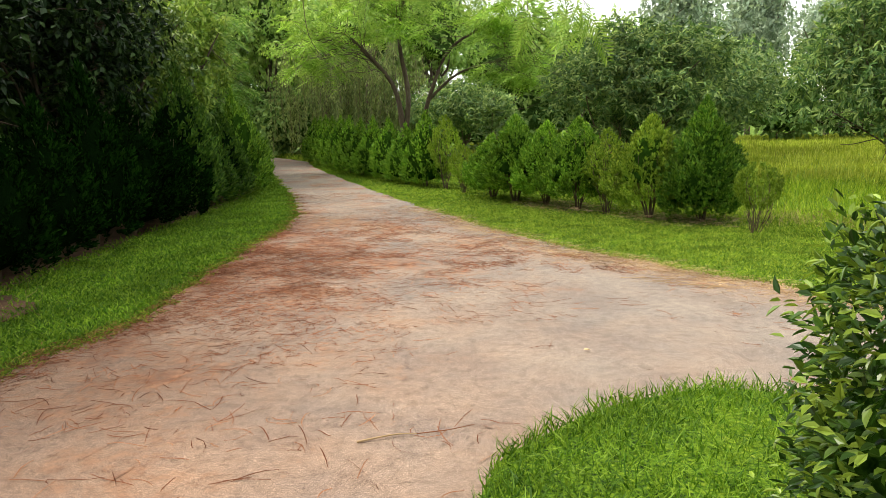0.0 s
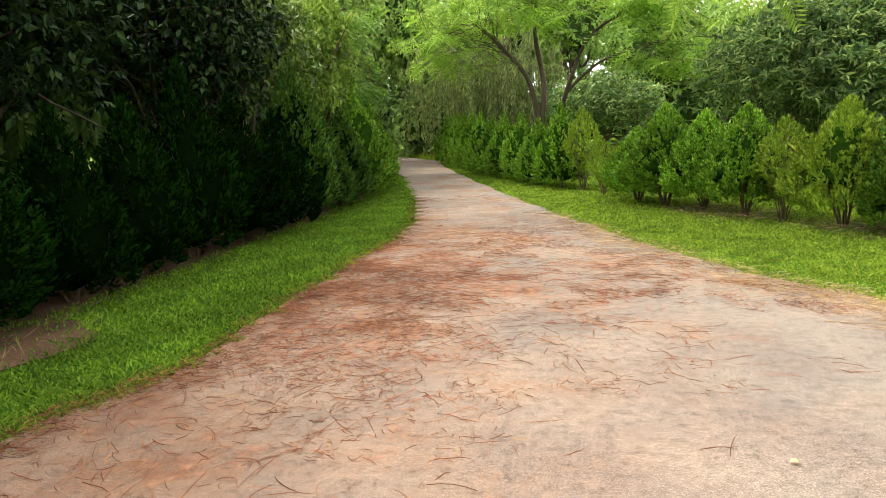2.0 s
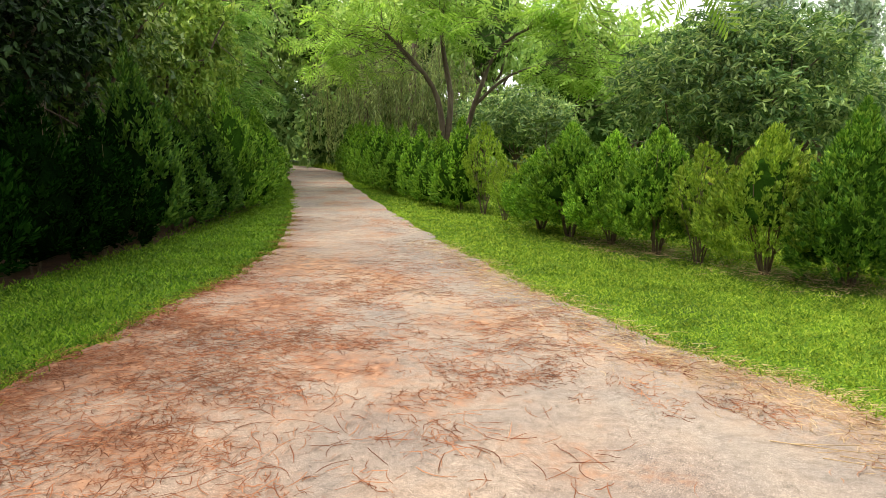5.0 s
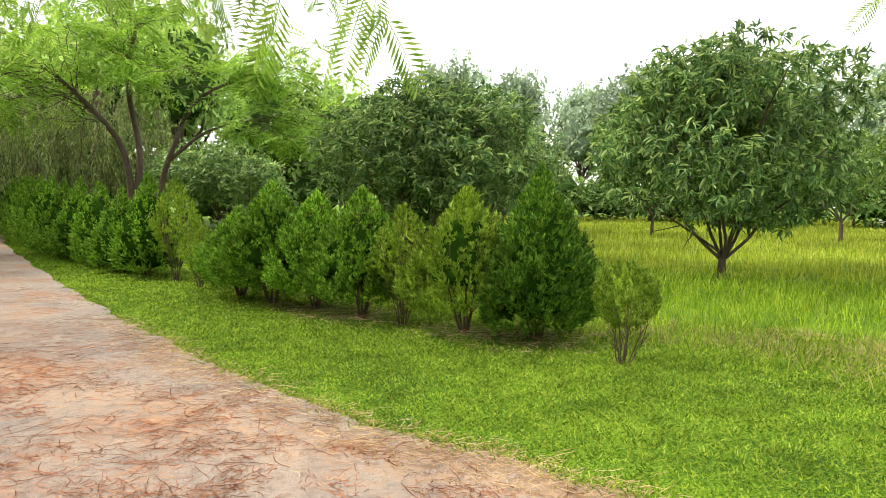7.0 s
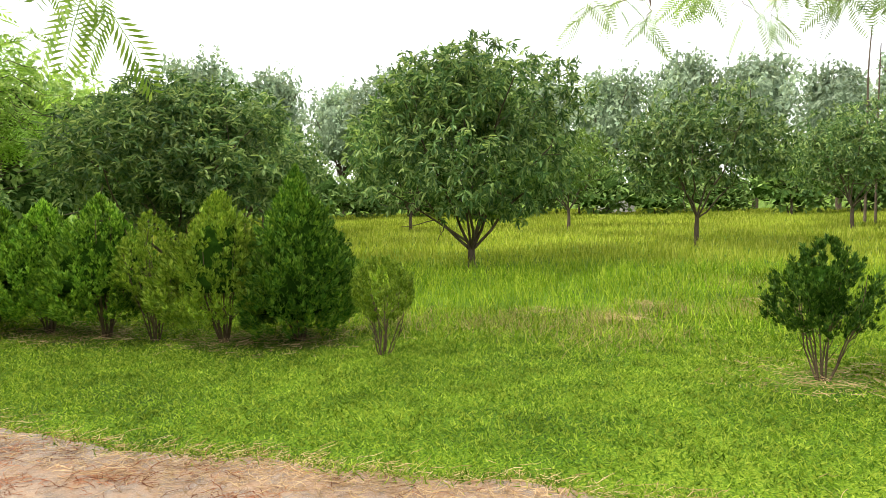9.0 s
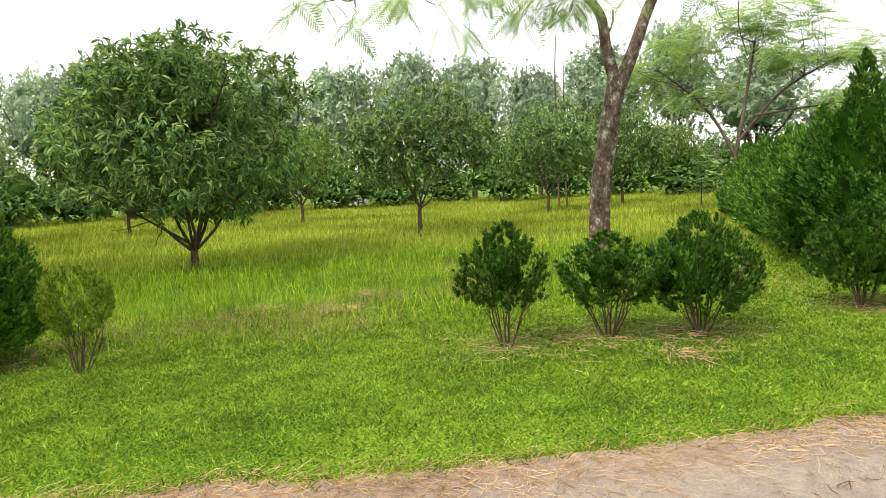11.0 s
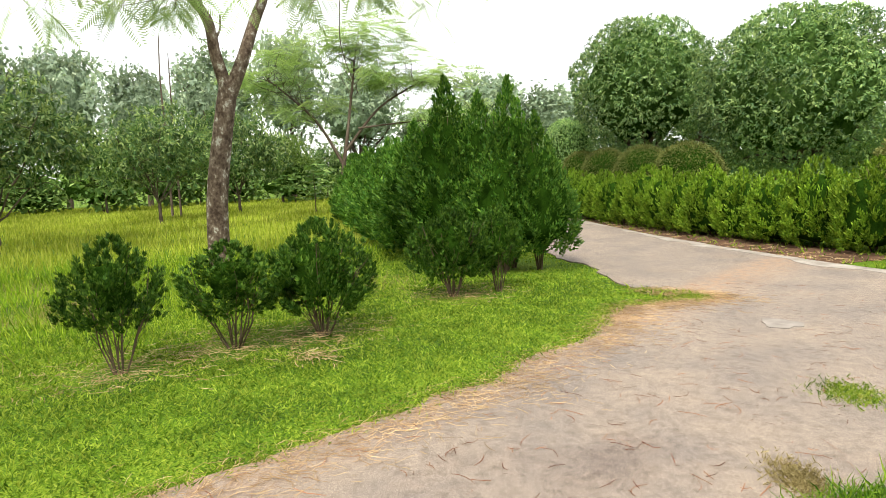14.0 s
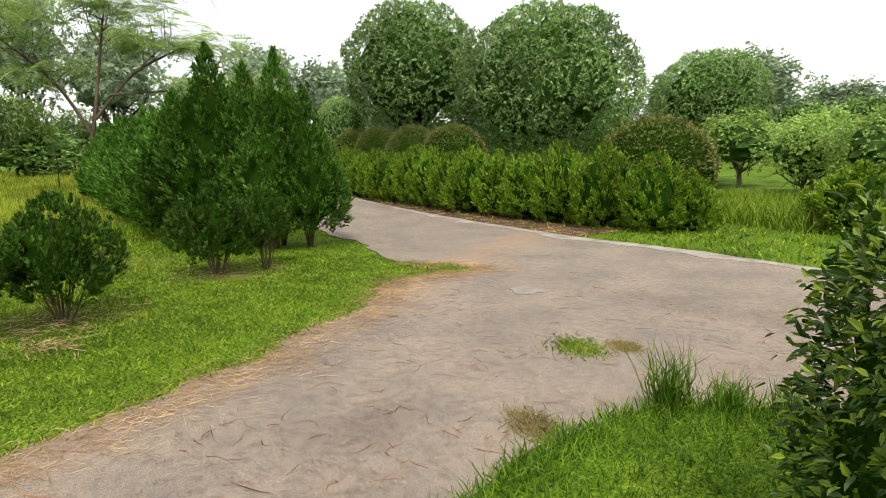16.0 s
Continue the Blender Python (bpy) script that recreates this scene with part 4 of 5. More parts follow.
tagged(under_far, group="thickets round the field")
for i in range(30):
    a = radians(74 - 4.9 * i)
    d = 53 + 4 * math.sin(i * 2.3) + (6 if i > 16 else 0)
    copy_thing(under_far, turned(d * math.cos(a) + 2, d * math.sin(a) + 4, math.degrees(a) + 90, 1.15, 0.95 + 0.2 * math.sin(i * 1.3)))
for i, (x, y, s, sz) in enumerate([(-13.5, 31, 0.9, 1.0), (-14.5, 45, 0.9, 0.85), (-10.5, 42, 1.1, 1.2), (-7.0, 43, 1.1, 1.2), (-4.0, 44, 1.0, 1.1), (-4.5, 38, 1.1, 1.1), (-0.5, 36, 1.0, 1.0), (3.5, 40, 1.1, 1.1), (-12, 22, 0.95, 1.1), (-11, 16, 0.9, 1.05), (-12, 9, 1.0, 1.1), (-13, 2, 1.0, 1.1), (-16, 33, 1.2, 1.3),
                                   (8, 44, 1.1, 1.05), (-13, 40, 1.2, 1.3), (-9, 47, 1.2, 1.3), (-6, 49, 1.2, 1.3), (-11, 50, 1.2, 1.3), (-2, 45, 1.2, 1.35), (13, 50, 1.1, 1.1)]):
    copy_thing((wood_a, wood_b)[i % 2], turned(x, y, 77 * i, s, sz))
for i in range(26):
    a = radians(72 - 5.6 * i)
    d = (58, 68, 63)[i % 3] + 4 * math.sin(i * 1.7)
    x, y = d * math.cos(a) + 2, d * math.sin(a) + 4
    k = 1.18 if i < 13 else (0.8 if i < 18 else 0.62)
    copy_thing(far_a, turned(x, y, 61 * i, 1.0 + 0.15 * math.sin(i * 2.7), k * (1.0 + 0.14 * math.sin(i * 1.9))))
for i, (x, y, s, sz) in enumerate([(12.8, -10.0, 0.33, 0.25), (14.5, -12.2, 0.36, 0.28), (10.6, -9.6, 0.30, 0.26), (8.4, -10.2, 0.34, 0.26), (17.5, -12.6, 0.42, 0.30), (5.5, -11, 0.4, 0.34), (1.5, -14, 0.6, 0.5), (-5, -20, 1, 0.9), (-12, -8, 1, 1), (10, -18, 0.7, 0.5)]):
    ob = copy_thing(wood_b, turned(x, y, 33 * i, s, sz))
    tagged(ob, "leafy green shrub growing wild beyond the road" if s < 0.5 else "woodland tree behind the lane", "shrub" if s < 0.5 else "tree", "wild shrubs across the road")


# ---- feathery trees
def feather_tree(name, label, seed, stems, canopy, fronds, size, material, bark, shape=(FAR_FROND_V, FAR_FROND_F), hang=0.5, twig=0.014):
    """A flame-tree kind: stems given as lines with radii, twigs through the canopy boxes, and drooping feather leaves."""
    g = np.random.default_rng(seed)
    root = new(name)
    for pts, r0, r1 in stems:
        line = smooth_line(pts, 5)
        part("trunk" if r0 > 0.1 else "limb", mesh_of("limb", *tube(line, np.linspace(r0, r1, len(line)), 8), bark, True), root)
    wood = np.concatenate([smooth_line(pts, 5)[4:] for pts, r0, r1 in stems])
    tw, oo, dd = [], [], []
    for (c, r, share) in canopy:
        c, r = np.array(c, float), np.array(r, float)
        k = max(3, int(fronds * share / 10))
        ends = c + unit(g.normal(size=(k, 3))) * r * g.uniform(0.05, 1.0, (k, 1)) ** 0.4
        for e in ends:
            want = e * 0.5 + c * 0.5 - [0, 0, 0.3]
            s = wood[np.argsort(((wood - want) ** 2).sum(1))[g.integers(0, 5)]]
            p, q = limb(s, e, twig, twig * 0.28, 0.12, 9, g)
            tw.append(tube(p, q, 4))
            for t in range(10):
                j = g.integers(4, 9)
                oo.append(p[j] + g.normal(0, 0.05, 3))
                dd.append(unit(np.append(unit(g.normal(size=2)), g.uniform(-0.35, 0.2)) + 0.35 * unit(p[j] - p[0])))
    part("twig_work", mesh_of("twig_work", *joined(tw), bark, True), root)["kind"] = "stuff"
    oo, dd = np.array(oo), np.array(dd)
    n = len(oo)
    s = size * g.uniform(0.65, 1.2, n)
    part("foliage", mesh_of("foliage", *scatter(*shape, oo, dd + [0, 0, -hang * 0.3], np.array([0, 0, 1.0]) + g.normal(0, 0.35, (n, 3)), s), material), root)
    return tagged(root, label, "tree")


feather_tree("flame_tree", "spreading flame tree with several dark stems and feathery leaves", 81,
             [([(-1.35, 24.5, -0.1), (-1.4, 24.5, 1.2), (-1.75, 24.3, 3.0), (-3.2, 23.6, 4.6)], 0.13, 0.05), ([(-1.4, 24.5, 0.9), (-1.2, 24.4, 2.6), (-1.45, 24.2, 4.4), (-1.2, 24, 6)], 0.11, 0.04),
              ([(-1.15, 24.5, -0.1), (-0.8, 24.5, 1.3), (-0.35, 24.3, 2.8), (0.4, 24, 4.2), (2.2, 23.4, 5.0)], 0.11, 0.03), ([(-0.5, 24.4, 2.4), (0.6, 24.1, 3.3), (2.2, 23.6, 3.7)], 0.06, 0.02)],
             [((-3.4, 23.0, 5.2), (2.4, 2.4, 1.1), 0.25), ((-1.0, 23.5, 6.2), (2.6, 2.6, 1.2), 0.25), ((2.2, 22.8, 5.0), (2.4, 2.2, 1.2), 0.25), ((3.2, 22.2, 3.4), (2.0, 1.8, 0.8), 0.15), ((0, 22, 4.6), (2.4, 2, 0.8), 0.10), ((-4.4, 22.4, 3.7), (1.6, 1.6, 0.7), 0.12), ((2.0, 21.4, 2.9), (1.6, 1.2, 0.5), 0.08)],
             1150, 0.62, FEATHER, BARK)
feather_tree("flame_tree", "lichen-spotted forked flame tree rising from the field", 82,
             [([(13.2, 7.26, -0.1), (13.2, 7.22, 1.2), (13.27, 7.05, 2.4), (13.31, 6.88, 3.3)], 0.21, 0.17), ([(13.31, 6.9, 3.15), (13.26, 7.05, 3.8), (13.2, 7.22, 4.6), (12.6, 8.0, 5.3), (11.4, 8.8, 5.7)], 0.125, 0.05),
              ([(13.31, 6.86, 3.15), (13.36, 6.62, 3.7), (13.44, 6.3, 4.55), (13.6, 5.8, 5.6), (13.6, 5.2, 6.6)], 0.14, 0.06), ([(12.6, 8.0, 5.3), (11.4, 9.0, 5.1), (9.4, 9.8, 4.4)], 0.05, 0.012), ([(13.5, 6.1, 5.0), (12.4, 5.4, 5.3), (11.0, 4.6, 4.7), (10.2, 3.4, 4.5)], 0.05, 0.012), ([(13.2, 7.22, 4.6), (12.2, 7.0, 5.0), (11.0, 6.8, 4.6)], 0.045, 0.012), ([(13.24, 7.1, 4.0), (13.28, 6.95, 4.25), (13.2, 6.9, 4.5)], 0.03, 0.015)],
             [((11.6, 8.4, 4.7), (2.2, 2.2, 0.6), 0.24), ((9.3, 9.6, 4.15), (1.8, 1.6, 0.4), 0.16), ((13.2, 6.2, 5.6), (2.0, 2.0, 0.6), 0.14), ((11.0, 6.8, 4.3), (2.0, 2.0, 0.4), 0.2), ((11.0, 4.6, 4.2), (1.6, 1.7, 0.5), 0.2), ((10.2, 3.0, 4.3), (1.0, 1.2, 0.3), 0.06)],
             430, 0.50, FEATHER_PALE, LICHEN, (FROND_V, FROND_F), 1.2)
feather_tree("flame_tree", "pale feathery flame tree beyond the thuja hedge", 83,
             [([(26.6, 6.5, -0.1), (26.6, 6.5, 1.5), (26.7, 6.2, 3.4), (26.6, 5.8, 5.8)], 0.11, 0.03), ([(26.65, 6.4, 2.0), (26.5, 7.4, 3.8), (26.4, 9.0, 5.3)], 0.07, 0.025), ([(26.65, 6.3, 2.6), (26.6, 5.0, 4.1), (26.5, 3.4, 5.0)], 0.06, 0.025), ([(26.6, 5.8, 3.4), (26.4, 4.4, 3.5), (26.3, 2.4, 3.6)], 0.045, 0.015)],
             [((26.4, 9.0, 5.5), (2.0, 2.4, 0.5), 0.11), ((26.4, 7.6, 6.6), (2.0, 2.6, 0.5), 0.13), ((26.6, 5.4, 7.0), (2.0, 2.4, 0.5), 0.2), ((26.4, 3.6, 5.5), (2.0, 2.6, 0.5), 0.2), ((26.4, 2.2, 3.9), (1.8, 2.2, 0.5), 0.12), ((26.4, 8.2, 4.4), (1.6, 2.0, 0.4), 0.08)],
             1900, 0.62, FEATHER_PALE, BARK, twig=0.010)
feather_tree("feathery_tree", "deep green feathery-leaved tree leaning over the hedge", 85,
             [([(-8.6, 23.8, -0.1), (-8.5, 23.6, 1.6), (-8.1, 23.2, 3.4), (-7.8, 23.0, 5.4)], 0.12, 0.04), ([(-8.4, 23.5, 1.8), (-7.8, 22.8, 2.7), (-7.1, 22.2, 3.3)], 0.05, 0.02)],
             [((-7.3, 22.4, 3.0), (1.3, 1.5, 1.1), 0.5), ((-7.7, 22.9, 5.0), (1.6, 1.8, 1.2), 0.5)],
             520, 0.55, FEATHER_DEEP, BARK)
feather_tree("flame_tree", "overhanging flame tree whose feathery leaves droop above the lane", 84,
             [([(-6.6, 13.0, -0.1), (-6.4, 12.9, 2.5), (-5.6, 12.6, 4.6), (-3.5, 12.0, 5.9), (-1.0, 11.2, 6.1), (1.0, 9.9, 5.2)], 0.19, 0.03), ([(-5.6, 12.6, 4.6), (-4.0, 14.0, 5.9), (-1.8, 15.0, 6.0), (0.4, 15, 5.4)], 0.10, 0.03)],
             [((0.3, 11.6, 4.0), (1.3, 1.0, 0.6), 0.2), ((-1.6, 12.2, 4.1), (1.4, 1.2, 0.6), 0.22), ((-0.4, 14.2, 4.1), (1.9, 1.4, 0.7), 0.24), ((1.45, 8.75, 2.95), (0.5, 0.45, 0.22), 0.05), ((-2.9, 15, 4.6), (1.7, 1.6, 0.8), 0.16), ((1.4, 13.6, 4.4), (1.2, 1.2, 0.6), 0.12)],
             300, 0.50, FEATHER, BARK, (FROND_V, FROND_F), 3.0)


def bare_line(name, pts, r, label, category):
    line = smooth_line(pts, 5)
    return tagged(new(name, mesh_of(name, *tube(line, np.linspace(r, r * 0.35, len(line)), 6), BARK, True)), label, category)


bare_line("dead_sapling", [(34.9, 16.0, -0.05), (34.8, 15.95, 3.4), (34.6, 15.9, 6.7), (34.62, 15.8, 8.8)], 0.07, "thin dead sapling standing in the field", "tree")
bare_line("dead_sapling", [(34.7, 15.5, -0.05), (34.68, 15.5, 5.0), (34.73, 15.47, 8.0)], 0.06, "thin dead sapling standing in the field", "tree")
bare_line("hanging_vine", [(12.1, 5.0, 5.3), (11.71, 4.64, 4.6), (11.7, 4.66, 3.62), (11.73, 4.43, 2.84)], 0.012, "bare vine hanging from the flame tree", "vine")
bare_line("hanging_vine", [(-2.2, 11.4, 5.7), (-1.98, 10.2, 4.2), (-1.9, 9.81, 3.3), (-1.85, 9.83, 2.82), (-1.72, 9.85, 2.55)], 0.010, "bare twig hanging above the lane", "vine")


# ---- weeping tree and tiered saplings
def weeping_tree():
    g = np.random.default_rng(91)
    root = new("weeping_tree")
    part("trunk", mesh_of("trunk", *tube(*limb((0, 0, -0.1), (0.1, 0, 5.5), 0.2, 0.08, 0.03, 7, g), 8), BARK, True), root)
    o, d, tw = [], [], []
    for _ in range(150):
        a, r = g.uniform(0, 2 * np.pi), g.uniform(0.4, 2.4)
        z, ln = g.uniform(3.2, 6.4) - 0.5 * r, g.uniform(1.0, 2.4)
        p = np.array([(r * math.cos(a), r * math.sin(a), z - ln * t) for t in np.linspace(0, 1, 14)]) + g.normal(0, 0.03, (14, 3))
        tw.append(tube(p[::4], np.full(len(p[::4]), 0.008), 3))
        for q in p:
            for _ in range(4):
                o.append(q + g.normal(0, 0.04, 3))
                d.append((g.normal(0, 0.4), g.normal(0, 0.4), -1))
    part("hanging_wood", mesh_of("hanging_wood", *joined(tw), TWIG), root)
    o, d = np.array(o), np.array(d)
    s = g.uniform(0.14, 0.26, len(o))
    part("crown", mesh_of("crown", *scatter(DIA_V, DIA_F, o, d, g.normal(size=(len(o), 3)), s, s * 0.22), WEEPING), root)
    return tagged(root, "weeping tree with long hanging olive-green twigs", "tree")


weep = weeping_tree()
weep.matrix_basis = turned(-5.6, 33.4, 0, 1.1, 1.0)
copy_thing(weep, turned(-3.2, 31.5, 100, 1.1, 0.95))


def tiered_sapling():
    g = np.random.default_rng(95)
    root = new("tiered_sapling")
    part("trunk", mesh_of("trunk", *tube(*limb((0, 0, -0.05), (0.02, 0, 2.0), 0.03, 0.01, 0.02, 6, g), 6), BARK, True), root)
    o, d = [], []
    for i, z in enumerate(np.linspace(0.75, 1.95, 6)):
        r = 0.85 - 0.11 * i
        for k in range(9):
            a = 2 * np.pi * k / 9 + i
            for t in np.linspace(0.2, 1, 9):
                for _ in range(2):
                    o.append((r * t * math.cos(a), r * t * math.sin(a), z + 0.12 * t + g.normal(0, 0.015)))
                    d.append((math.cos(a) + g.normal(0, 0.6), math.sin(a) + g.normal(0, 0.6), 0.15))
    o, d = np.array(o), np.array(d)
    s = g.uniform(0.10, 0.17, len(o))
    part("leaf_tier", mesh_of("leaf_tier", *scatter(DIA_V, DIA_F, o, d, np.array([0, 0, 1.0]) + g.normal(0, 0.25, (len(o), 3)), s, s * 0.55), MANGO_FRESH), root)
    return tagged(root, "young tree with flat tiers of leaves on a thin pole", "tree", "tiered saplings")


sap = tiered_sapling()
sap.matrix_basis = turned(1.55, 22.0, 0, 1, 0.95)
copy_thing(sap, turned(30.5, 8.2, 50, 1.0, 1.0))


# ---- leafy hedge bush on the island
def hedge_bush():
    g = np.random.default_rng(101)
    root = new("hedge_bush")
    n, m = 9, 26
    t = np.linspace(0, 1, n)
    a = np.linspace(0, 2 * np.pi, m, endpoint=False)
    prof = np.interp(t, [0, 0.12, 0.5, 0.85, 1.0], [0.80, 0.88, 0.92, 0.82, 0.10])
    rr = prof[:, None] * 0.75 * (1 + 0.05 * g.normal(size=(n, m)))
    v = np.stack([rr * np.cos(a), rr * np.sin(a), np.repeat((0.02 + t * 1.12)[:, None], m, 1)], -1).reshape(-1, 3)
    f = np.array([(i * m + j, i * m + (j + 1) % m, (i + 1) * m + (j + 1) % m, (i + 1) * m + j) for i in range(n - 1) for j in range(m)])
    # closed shell, the bush's inner shade painted in as dark colour
    part("inner_foliage", mesh_of("inner_foliage", v, f, CORE, True), root, "closed dark shell with inner shade painted as colour")
    k = 19000
    u = g.uniform(0, 1, k)
    ang = g.uniform(0, 2 * np.pi, k)
    top = g.uniform(size=k) < 0.28
    h = np.where(top, 1.16 + g.normal(0, 0.05, k), u * 1.15)
    r = np.where(top, 0.68 * np.sqrt(g.uniform(0, 1, k)), 0.74 * np.interp(u, [0, 0.1, 0.5, 0.9, 1], [0.86, 0.95, 1.0, 0.95, 0.85])) * (1 + 0.06 * g.normal(size=k))
    r *= 1 + 0.05 * np.sin(ang * 5 + h * 6)
    o = np.stack([r * np.cos(ang), r * np.sin(ang), h], 1)
    out = unit(np.stack([np.cos(ang) * np.where(top, 0.4, 1), np.sin(ang) * np.where(top, 0.4, 1), np.where(top, 1.0, 0.35)], 1))
    part("foliage", leafy(k, LEAF_V, LEAF_F, o, out, 0.042, 0.25, g, HEDGE_LEAF, 0.46, 0.5, "foliage", 1.3), root)
    k = 30
    ang, r = g.uniform(0, 2 * np.pi, k), 0.7 * np.sqrt(g.uniform(0, 1, k))
    b = np.stack([r * np.cos(ang), r * np.sin(ang), np.full(k, 1.1)], 1)
    tw, oo, dd = [], [], []
    for p in b:
        e = p + [g.normal(0, 0.06), g.normal(0, 0.06), g.uniform(0.05, 0.14)]
        tw.append(tube(*limb(p, e, 0.004, 0.002, 0.05, 4, g), 4))
        for _ in range(7):
            oo.append(p + (e - p) * g.uniform(0.3, 1.0))
            dd.append((g.normal(), g.normal(), g.uniform(0.2, 0.9)))
    part("new_growth", mesh_of("new_growth", *joined(tw), TWIG), root)
    part("tip_foliage", leafy(len(oo), LEAF_V, LEAF_F, np.array(oo), unit(dd), 0.042, 0.0, g, HEDGE_LEAF, 0.48, 0.4, "tip_foliage"), root)
    root.matrix_basis = turned(1.55, 1.36, 0, 0.91, 1.03, 0.03)
    return tagged(root, "leafy clipped hedge bush with fresh shoots on the grass island", "bush")


hedge_bush()


# ---------------------------------------------------------------- grass
def blades(name, p, z, length, width, lean, material, label, shape=(BLADE_V * np.array([1, 1, 3.0]), BLADE_F), category="grass"):
    n = len(p)
    o = np.column_stack([p, np.full(n, z) if np.isscalar(z) else z])
    d = np.column_stack([rng.normal(0, lean, (n, 2)), np.full(n, 1.0)])
    up = np.column_stack([rng.normal(0, 1, (n, 2)), np.full(n, 0.15)])
    v, f = scatter(*shape, o, d, up, length, width)
    return tagged(new(name, mesh_of(name, v, f, material)), label, category, kind="stuff")


def strewn(n, x0, x1, y0, y1):
    return np.column_stack([rng.uniform(x0, x1, n), rng.uniform(y0, y1, n)])


# mown verge on the field side
p = strewn(1500000, -7, 15, 0.2, 32)
p = p[~inside(road_line, p)]
dist = far_from(right_line[::2], p)
near = np.hypot(p[:, 0] - 0.7, p[:, 1] - 3.6)
keep = (dist < 5.6) & (p[:, 0] > -8 + 0 * dist) & (rng.uniform(size=len(p)) < np.clip(6.8 / np.maximum(near, 3), 0.08, 1.0) ** 1.7) & (p[:, 0] > np.interp(p[:, 1], [0, 12, 17, 32], [-1, -2, -3.5, -8]))
shaded = np.min([np.hypot(p[:, 0] - x, p[:, 1] - y) / w for x, y, w in ((6.42, 6.1, 0.5), (7.12, 5.33, 0.55), (7.47, 4.75, 0.7), (9.3, 3.0, 0.65), (4.0, 10.5, 0.7), (3.37, 11.1, 0.6), (2.44, 12.34, 0.6), (1.98, 13.1, 0.6), (11.6, 2.2, 1.2))], 0)
keep &= shaded + rng.normal(0, 0.25, len(p)) > 0.85
p, dist, near = p[keep], dist[keep], near[keep]
grow = np.clip(near / 8, 0.8, 2.6)
blades("lawn_grass", p, -0.02, rng.uniform(0.02, 0.052, len(p)) * np.clip(0.55 + dist, 0.5, 1.15), rng.uniform(0.008, 0.017, len(p)) * grow, 1.15, LAWN, "short bright green mown grass along the lane", (DIA_V, DIA_F))
# verge under the dark hedge
strip = ragged(smooth_line([(-4.50, -4), (-4.48, 2), (-4.42, 6), (-4.50, 10), (-4.56, 14), (-4.9, 17.5), (-5.75, 21), (-7.1, 26)]), 0.12, 6)
tagged(sheet("bare_soil", np.concatenate([strip, strip[::-1] - [1.3, 0]]), -0.012, RED_SOIL, 0.006), "bare reddish soil under the dark hedge", "ground", kind="structure")
p = strewn(300000, -8.5, -2.2, 0, 28)
p = p[~inside(road_line, p)]
p = p[(p[:, 0] > np.interp(p[:, 1], [0, 13, 19, 28], [-4.55, -4.6, -5.6, -8.3]) + rng.normal(0, 0.09, len(p)))]
near = np.hypot(p[:, 0], p[:, 1] - 2)
p = p[rng.uniform(size=len(p)) < np.clip(7.5 / near, 0.15, 1)]
bare = np.hypot((p[:, 0] + 4.2) / 0.42, (p[:, 1] - 5.5) / 0.8) + rng.normal(0, 0.2, len(p))
p = p[(bare > 1) | (rng.uniform(size=len(p)) < 0.08)]
a = np.linspace(0, 2 * np.pi, 36, endpoint=False)
bare_r = 1 + 0.12 * np.sin(a * 3 + 0.6) + 0.08 * np.sin(a * 5)
tagged(sheet("bare_soil", np.column_stack([-4.2 + 0.5 * bare_r * np.cos(a), 5.5 + 0.9 * bare_r * np.sin(a)]), -0.006, RED_SOIL, 0.006), "bare reddish patch in the grass beside the dark hedge", "ground", kind="structure")
q = np.column_stack([-4.1 + rng.normal(0, 0.22, 60), 5.5 + rng.normal(0, 0.4, 60)])
blades("withered_grass", q, -0.01, rng.uniform(0.05, 0.2, 60), rng.uniform(0.004, 0.007, 60), 0.8, DRY_GRASS, "withered grass on the bare patch")
# darker than the lawn: weeds' own green plus hedge shade put into colour
blades("lawn_grass", p, -0.02, rng.uniform(0.025, 0.07, len(p)), rng.uniform(0.010, 0.020, len(p)), 0.95, LUSH, "short grass and weeds between hedge and lane, darkened for shade", (DIA_V, DIA_F))
# tall field grass
p = strewn(480000, 1, 62, 2, 62)
p = p[~inside(road_line, p)]
near = np.hypot(p[:, 0] - 0.7, p[:, 1] - 3.6)
dist = far_from(right_line[::3], p)
tall = np.clip((dist - 2.7) / 2.4, 0, 1)
keep = (rng.uniform(size=len(p)) < np.clip((13 / near) ** 1.25, 0.07, 1.0)) & (tall > rng.uniform(0, 0.5, len(p))) & (p[:, 0] - 0.9 > np.interp(p[:, 1], [9, 17, 30], [4.0, -0.3, -5]))
p, near, tall = p[keep], near[keep], tall[keep]
ln = rng.uniform(0.14, 0.38, len(p)) * (0.40 + 0.60 * tall)
wd = rng.uniform(0.005, 0.010, len(p)) * np.clip(near / 7, 1, 8)
close = near < 15
blades("field_grass", p[close], -0.02, ln[close], wd[close], 0.28, FIELD_GREEN, "tall yellow-green grass at the edge of the orchard field")
blades("field_grass", p[~close], -0.02, ln[~close], wd[~close] * 1.15, 0.28, FIELD, "tall yellow-green grass covering the orchard field", (DIA_V, DIA_F))
# withered blades among the green at the field's edge
q = np.concatenate([np.array(c) + rng.normal(0, 1, (k, 2)) * w for c, k, w in (((7.3, 9.0), 500, 0.35), ((8.4, 8.9), 420, 0.3), ((9.2, 7.9), 420, 0.35), ((6.2, 9.6), 420, 0.4), ((6.6, 8.2), 360, 0.4), ((11.5, 9.5), 500, 0.6), ((10.6, 4.6), 420, 0.45), ((5.4, 10.6), 420, 0.45))])
